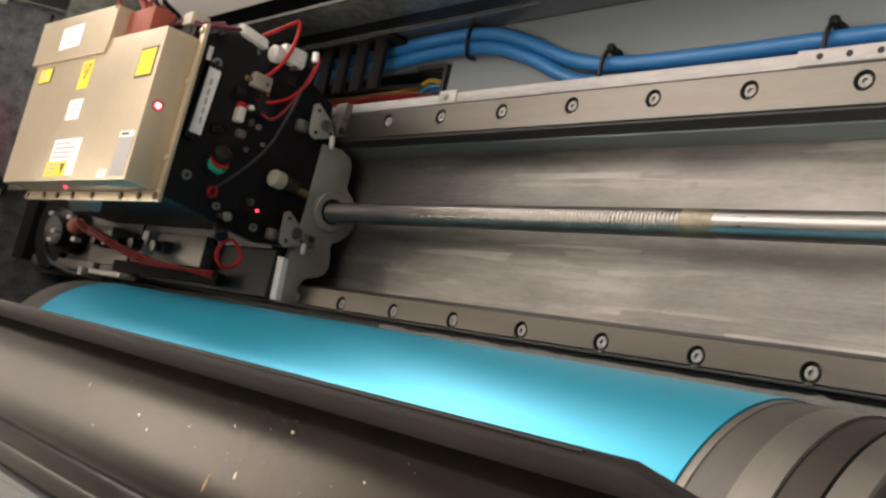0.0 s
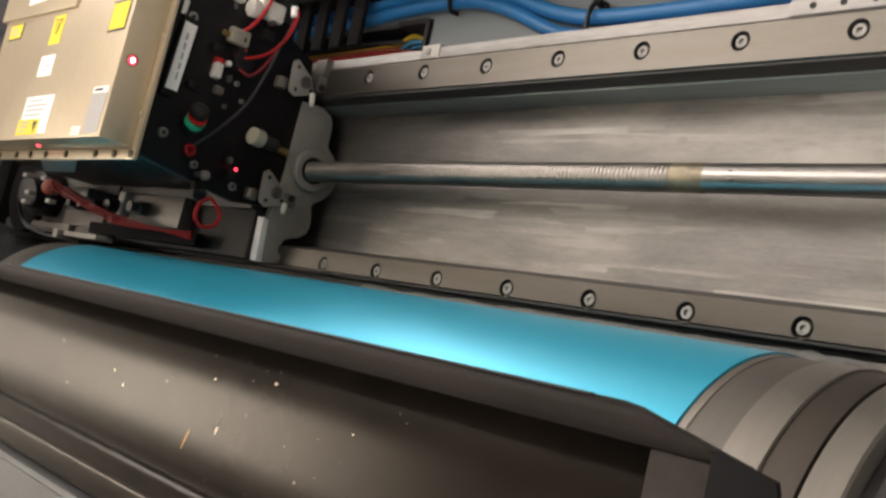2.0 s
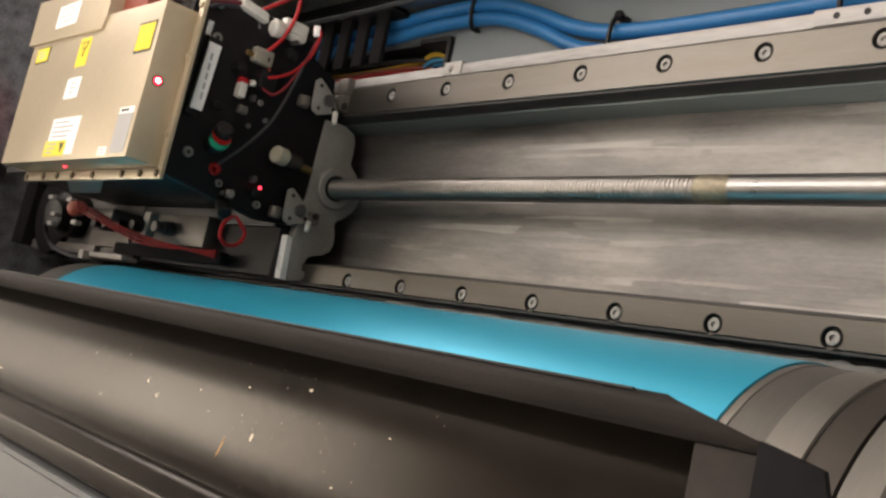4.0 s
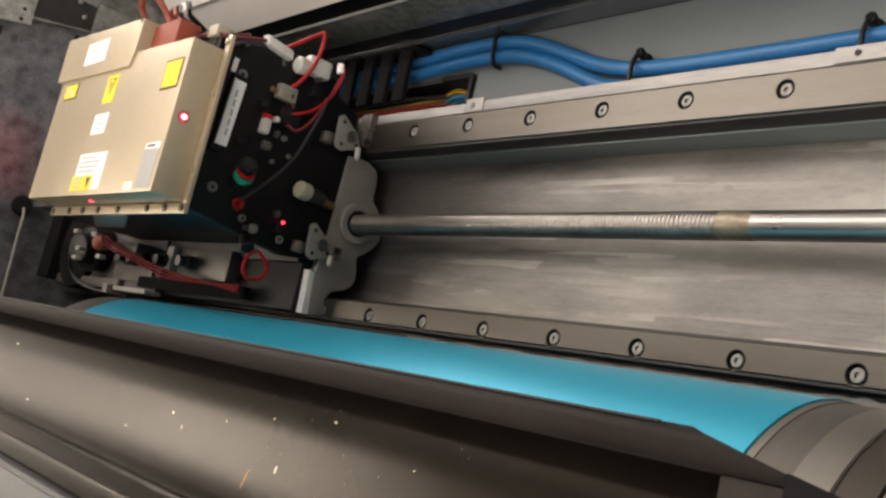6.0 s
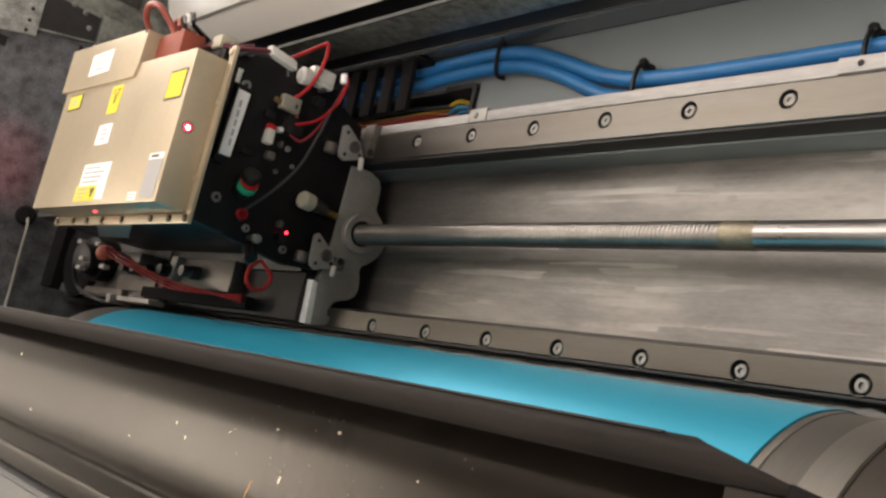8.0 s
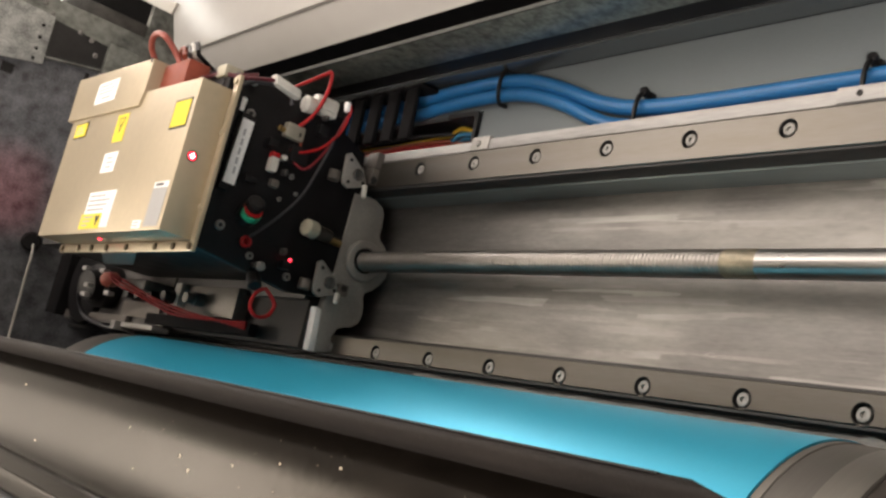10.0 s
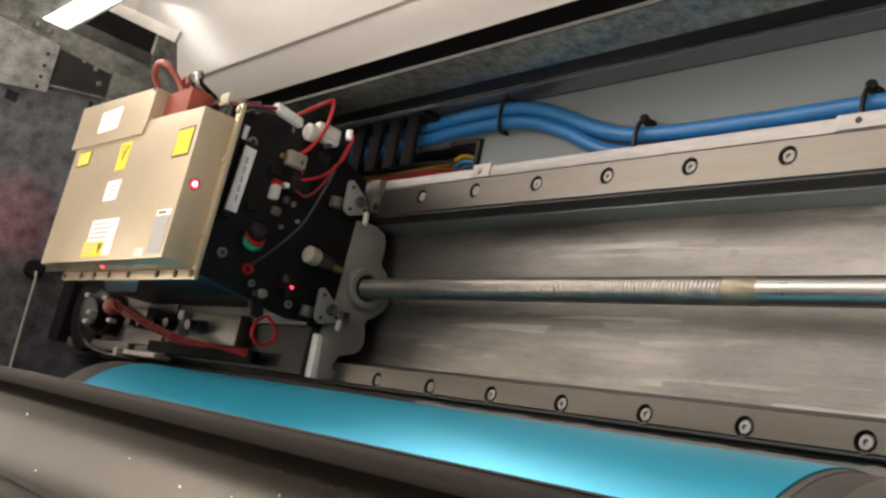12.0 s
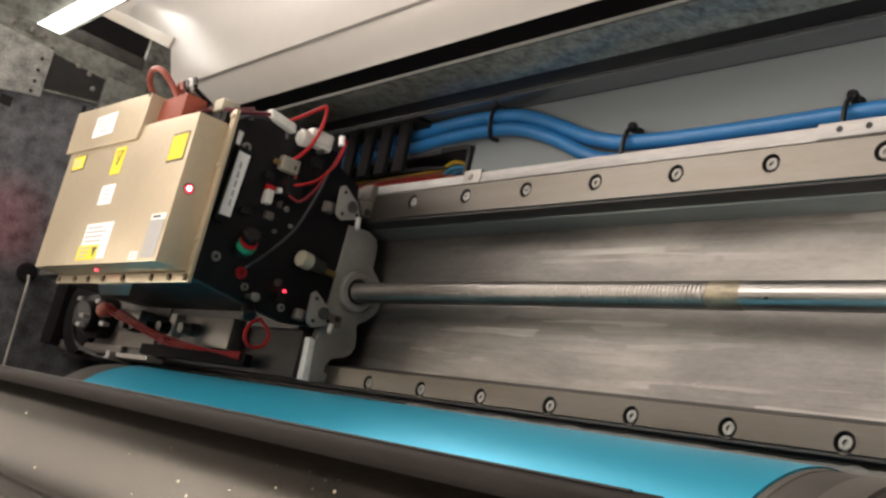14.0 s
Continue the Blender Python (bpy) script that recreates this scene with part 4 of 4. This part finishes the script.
for fx in (-0.226, -0.187, -0.157, -0.125, -0.086, -0.034, -0.004, 0.021):
    upart("flange_screw", lathe_axis([(0, 0.0026), (0.0015, 0.0026), (0.002, 0.0015)], (fx, 0.0362, 0.1374), (0, 0, 1), 12), mat("dark_brass_screw", (0.12, 0.09, 0.05), 0.5, 0.5, 100, 0.2, 0) if fx == -0.226 else bpy.data.materials["dark_brass_screw"])
for fy in (0.063, 0.116, 0.153):
    upart("side_screw", lathe_axis([(0, 0.0024), (0.0015, 0.0022), (0.002, 0.001)], (0.0215, fy, 0.1374), (0, 0, 1), 12), GOLD)


def sticker(x0, x1, y0, y1, material, name="sticker", label="", z=ZT, skew=0.0, parent=None):
    return upart(name, prism([(x0, y0), (x1, y0 + skew), (x1, y1 + skew), (x0, y1)], "z", z, z + 0.0003), material, label, parent)


def bars(parent, x0, x1, y0, y1, rows, material, z):
    h = (y1 - y0) / rows
    for k in range(rows):
        upart("print_bar", box_bm(x0, x0 + (x1 - x0) * random.uniform(0.6, 1.0), y0 + k * h + h * 0.3, y0 + k * h + h * 0.7, z, z + 0.00015), material, parent=parent)


s = sticker(-0.014, 0.013, 0.1125, 0.1340, INK, label="yellow warning sticker with a black border")
sticker(-0.0125, 0.0115, 0.1140, 0.1325, YELLOW, "yellow_field", z=ZT + 0.0003, parent=s)
s = sticker(-0.213, -0.184, 0.1245, 0.1380, INK, label="small yellow warning sticker")
sticker(-0.2115, -0.1855, 0.1255, 0.1370, YELLOW, "yellow_field", z=ZT + 0.0003, parent=s)
bars(s, -0.207, -0.19, 0.1275, 0.1350, 3, INKGREY, ZT + 0.0006)
s = sticker(-0.119, -0.098, 0.1130, 0.1355, YELLOW, label="yellow sticker with a black warning triangle")
tri = upart("triangle", prism([(-0.1155, 0.1325), (-0.1015, 0.1325), (-0.1085, 0.1200)], "z", ZT + 0.0003, ZT + 0.0005), INK, parent=s)
upart("triangle_field", prism([(-0.1135, 0.1315), (-0.1035, 0.1315), (-0.1085, 0.1225)], "z", ZT + 0.0005, ZT + 0.0007), YELLOW, parent=tri)
upart("bolt_mark", box_bm(-0.1092, -0.1078, 0.1255, 0.1305, ZT + 0.0007, ZT + 0.0008), INK, parent=tri)
s = sticker(-0.180, -0.136, 0.1505, 0.1690, WHITEP, z=0.1622, label="white sticker with a printed code")
upart("print_bar", box_bm(-0.166, -0.148, 0.1540, 0.1555, 0.1625, 0.1627), GREYP, parent=s)
bars(s, -0.176, -0.142, 0.1580, 0.1672, 3, INKGREY, 0.1625)
s = sticker(-0.124, -0.097, 0.0885, 0.1045, WHITEP, label="torn white sticker")
bars(s, -0.116, -0.102, 0.091, 0.102, 3, INKGREY, ZT + 0.0003)
s = sticker(-0.130, -0.076, 0.0445, 0.0730, WHITEP, label="white sticker with printed lines")
bars(s, -0.126, -0.082, 0.057, 0.0715, 4, INKGREY, ZT + 0.0003)
sticker(-0.133, -0.092, 0.0437, 0.0555, YELLOW, "yellow_field", z=ZT + 0.0003, parent=s)
upart("triangle", prism([(-0.103, 0.0535), (-0.0945, 0.0535), (-0.099, 0.0455)], "z", ZT + 0.0006, ZT + 0.0008), INK, parent=s)
bars(s, -0.128, -0.108, 0.045, 0.0545, 3, INKGREY, ZT + 0.0006)
s = sticker(-0.0095, 0.0135, 0.0430, 0.0700, GREYP, label="grey rating plate")
sticker(-0.0095, 0.0135, 0.0702, 0.0745, WHITEP, "white_head", parent=s)
upart("print_bar", box_bm(-0.006, 0.006, 0.0715, 0.0732, ZT + 0.0003, ZT + 0.0005), INK, parent=s)
s = sticker(-0.029, -0.015, 0.0420, 0.0480, WHITEP, label="small white sticker")
bars(s, -0.027, -0.017, 0.0428, 0.0472, 2, INKGREY, ZT + 0.0003)
upart("side_hole", lathe_axis([(0, 0.0038), (0.0004, 0.0038)], (0.018, 0.094, 0.152), (1, 0, 0), 16), HOLE)
# The lamp's red halo and pale glare are built as glowing discs.
led = upart("indicator", lathe_axis([(0, 0.0028), (0.0005, 0.0024)], (0.0184, 0.094, 0.152), (1, 0, 0), 16), LED, "lit red indicator")
upart("lamp_core", lathe_axis([(0, 0.0015), (0.0008, 0.0012)], (0.0188, 0.094, 0.152), (1, 0, 0), 14), LEDCORE, parent=led)
upart("indicator", lathe_axis([(0, 0.0017), (0.0008, 0.0014)], (-0.119, 0.0404, 0.147), (0, -1, 0), 14), LED, "lit red indicator")
upart("indicator", lathe_axis([(0, 0.0030), (0.001, 0.0026)], (-0.2285, 0.120, 0.150), (-1, 0, 0), 14), LED, "lit red indicator")
upart("connector_shell", box_bm(-0.105, -0.035, 0.153, 0.1745, 0.1338, 0.152, 0.003), BROWNRED, "brown red insulating cover")
for k, (m, dx) in enumerate(((BROWNRED, 0.0), (INK, 0.01), (NYLON, 0.016), (BLACKPL, 0.022))):
    upart("lead", tube_bm([(-0.074 + dx, 0.178, 0.125), (-0.070 + dx, 0.185, 0.145), (-0.06 + dx, 0.187, 0.148), (-0.05 + dx, 0.178, 0.15)], 0.0018, 8), m)
upart("lead", tube_bm([(-0.098, 0.177, 0.150), (-0.094, 0.188, 0.160), (-0.078, 0.193, 0.166), (-0.062, 0.190, 0.164), (-0.058, 0.178, 0.152), (-0.052, 0.165, 0.147)], 0.0023, 10), mat("rust_red_tube", (0.30, 0.07, 0.05), 0.4, 0, 60, 0.15, 0.03), "rust red cable arch")
upart("lead", tube_bm([(-0.04, 0.163, 0.14), (-0.015, 0.166, 0.134), (0.0, 0.164, 0.130), (0.01, 0.168, 0.118)], 0.0016, 8), mat("dark_maroon_wire", (0.09, 0.015, 0.02), 0.4, 0, 60, 0.1, 0))

# ---- cables, chain, ties ----
def cable(points, r, material, name, label):
    c = tagged(new(name, mesh_of(name, tube_bm(points, r, 14, 12), material)), label, "cable", "channel cables")
    return c


zc = -0.0345
upper = [(-0.16, 0.2095, zc), (-0.06, 0.2105, zc), (-0.009, 0.2125, zc), (0.032, 0.2155, zc), (0.084, 0.2160, zc), (0.122, 0.2115, zc), (0.159, 0.1995, zc), (0.193, 0.1860, zc), (0.223, 0.1790, zc), (0.259, 0.1765, zc), (0.298, 0.1760, zc), (0.334, 0.1760, zc), (0.40, 0.1765, zc), (0.6, 0.178, zc), (0.97, 0.178, zc)]
cable(upper, 0.0051, BLUE, "blue_cable", "thick blue cable tied in the channel")
lower = [(-0.16, 0.1985, zc), (-0.06, 0.1995, zc), (-0.006, 0.2015, zc), (0.035, 0.2045, zc), (0.087, 0.2050, zc), (0.125, 0.2005, zc), (0.162, 0.1880, zc), (0.191, 0.1745, zc), (0.212, 0.1680, zc), (0.24, 0.1652, zc), (0.30, 0.1645, zc), (0.36, 0.1645, zc), (0.6, 0.166, zc), (0.97, 0.166, zc)]
cable(lower, 0.0050, BLUE, "blue_cable", "thick blue cable lying under its neighbour")


def tie(x, y0, y1, head):
    t = thing("cable_tie", "black cable tie holding the blue cables", "cable tie", "cable ties", at=(x, (y0 + y1) / 2, -0.04))
    h = (y1 - y0) / 2
    part("strap", tube_bm([(0.002, h + 0.001, 0.001), (0.001, h + 0.001, 0.010), (0.0, h * 0.5, 0.0132), (0.0, -h * 0.5, 0.0130), (-0.002, -h - 0.001, 0.008), (-0.002, -h - 0.001, 0.001)], 0.0016, 6), BLACKPL, t)
    if head:
        part("tie_head", lathe_axis([(0, 0.0024), (0.001, 0.0031), (0.004, 0.0031), (0.005, 0.0024)], (0.0005, h + 0.0022, 0.006), (0.1, 0.3, 1), 14), BLACKPL, t)
        part("mount", box_bm(-0.002, 0.004, h, h + 0.004, 0.0002, 0.006, 0.001), BLACKPL, t)


tie(0.095, 0.1985, 0.2218, False)
tie(0.231, 0.160, 0.1845, True)
tie(0.380, 0.159, 0.1825, True)

chain = thing("cable_chain", "black plastic cable chain carrying blue cables", "cable chain", at=(0, 0.188, -0.0695))
for k in range(12):
    cx = 0.007 - 0.0245 * k
    bar = prism([(cx - 0.0085, 0.026), (cx + 0.0050, 0.026), (cx + 0.0080, -0.0165), (cx - 0.0055, -0.0165)], "z", 0.0520, 0.0565, 0.001)
    part("crossbar", bar, CAPBLACK, chain)
    part("side_link", box_bm(cx - 0.011, cx + 0.011, 0.0262, 0.029, 0.0297, 0.0575, 0.001), CAPBLACK, chain)
wires = [(RED, 0.1755), (BROWNRED, 0.179), (RED, 0.182), (CYANW, 0.1845), (CYANW, 0.187), (BROWNRED, 0.1885), (ORANGE, 0.190), (YELLOWW, 0.1925), (GREYW, 0.195)]
for k, (m, y) in enumerate(wires):
    def sway():
        return max(0.1745, min(0.1955, y + random.uniform(-0.003, 0.003)))
    cable([(-0.2, y, -0.066), (-0.05, sway(), -0.0655 + 0.004 * (k % 3)), (0.0, sway(), -0.0655 + 0.004 * (k % 3)), (0.025, sway(), -0.065 + 0.004 * ((k + 1) % 3)), (0.045, sway(), -0.065 + 0.003 * (k % 3)), (0.062, sway(), -0.066)], 0.0019, m, "wire", "thin coloured wire in the dark slot")
slot = solid("slot_edge", prism([(0.0668, 0.1535), (0.0668, 0.1935), (0.0640, 0.1972), (0.030, 0.1976), (0.030, 0.1940), (0.0610, 0.1936), (0.0632, 0.191), (0.0632, 0.1535)], "z", -0.052, -0.0365), BLACKPL, "black rubber edging round the slot", "edging", "", smooth=20)

# ---- brackets on the left wall ----
lead = thing("wall_cable", "thin grey cable in a black grommet on the side wall", "cable", at=(-0.585, 0.07, 0.062))
part("grommet", lathe_axis([(0, 0.010), (0.004, 0.0115), (0.010, 0.0115), (0.013, 0.009), (0.013, 0.004)], (0, 0, 0), (1, 0, 0.2), 24), BLACKPL, lead, "black rubber grommet")
part("cable", tube_bm([(0.010, 0, 0), (0.016, -0.012, -0.001), (0.012, -0.04, -0.003), (0.006, -0.075, -0.006), (0.004, -0.115, -0.008), (0.004, -0.16, -0.01)], 0.0016, 8), NYLON, lead, "pale grey cable")
br = thing("wall_bracket", "galvanised bracket plate with bolts and holes on the post", "bracket", at=(-0.585, 0.32, 0.15))
part("bracket_plate", prism([(0.015, 0.013), (0.0125, -0.035), (-0.047, -0.037), (-0.056, 0.008), (-0.064, 0.060), (0.018, 0.060)], "x", 0.0075, 0.0105, 0.0005), mat("bright_galvanised", (0.40, 0.415, 0.40), 0.42, 0.5, 70, 0.5, 0.06), br)
part("spacer", box_bm(0.0, 0.0074, -0.03, 0.02, -0.03, 0.055), GALV, br)
for y, z in ((0.317, 0.125), (0.302, 0.125), (0.288, 0.125), (0.2755, 0.1255), (0.30, 0.185)):
    part("hole", lathe_axis([(0, 0.0022), (0.0005, 0.0022)], (0.0104, y - 0.32, z - 0.15), (1, 0, 0), 14), HOLE, br)
for y, z in ((0.344, 0.168), (0.345, 0.145), (0.344, 0.131)):
    part("bolt", lathe_axis([(0, 0.0036), (0.003, 0.0036), (0.004, 0.002), (0.008, 0.002)], (0.0104, y - 0.32, z - 0.15), (1, 0.1, 0.1), 12), BOLT, br)
for y, z in ((0.335, 0.118), (0.328, 0.082), (0.324, 0.067), (0.308, 0.058)):
    part("bolt", lathe_axis([(0, 0.003), (0.002, 0.003), (0.003, 0.0016), (0.007, 0.0016)], (0.0072, y - 0.32, z - 0.15), (1, 0.1, 0.1), 12), BOLT, br)
strip_lamp = thing("strip_lamp", "lit white strip lamp beyond the corner post", "lamp", at=(-0.64, 0.40, 0.09))
part("diffuser", prism([(-0.0255, 0.040), (-0.0255, 0.010), (0.060, -0.057), (0.060, -0.024)], "x", 0.0, 0.012, 0.001), TUBE, strip_lamp)
part("lamp_back", prism([(-0.031, 0.14), (-0.031, 0.010), (0.062, -0.062), (0.062, 0.1)], "x", -0.02, -0.001), GALV, strip_lamp)

# ---- ceiling lamps ----
# The panel at (1.6, -1.2) is unseen and houses the added fill.
for lx, ly, hx, hy in ((-1.1, 0.95, 0.65, 0.45), (0.35, 0.75, 0.65, 0.45), (1.6, -1.2, 0.65, 0.45), (-2.2, -0.33, 0.75, 0.28)):
    lamp = thing("ceiling_lamp", "wide white panel light on the ceiling", "lamp", "ceiling lamps", at=(lx, ly, 1.95))
    part("lamp_housing", box_bm(-hx - 0.03, hx + 0.03, -hy - 0.03, hy + 0.03, -0.05, 0.0, 0.004), ROOMWALL, lamp)
    part("diffuser", box_bm(-hx, hx, -hy, hy, -0.062, -0.0505, 0.002), PANELGLOW, lamp)
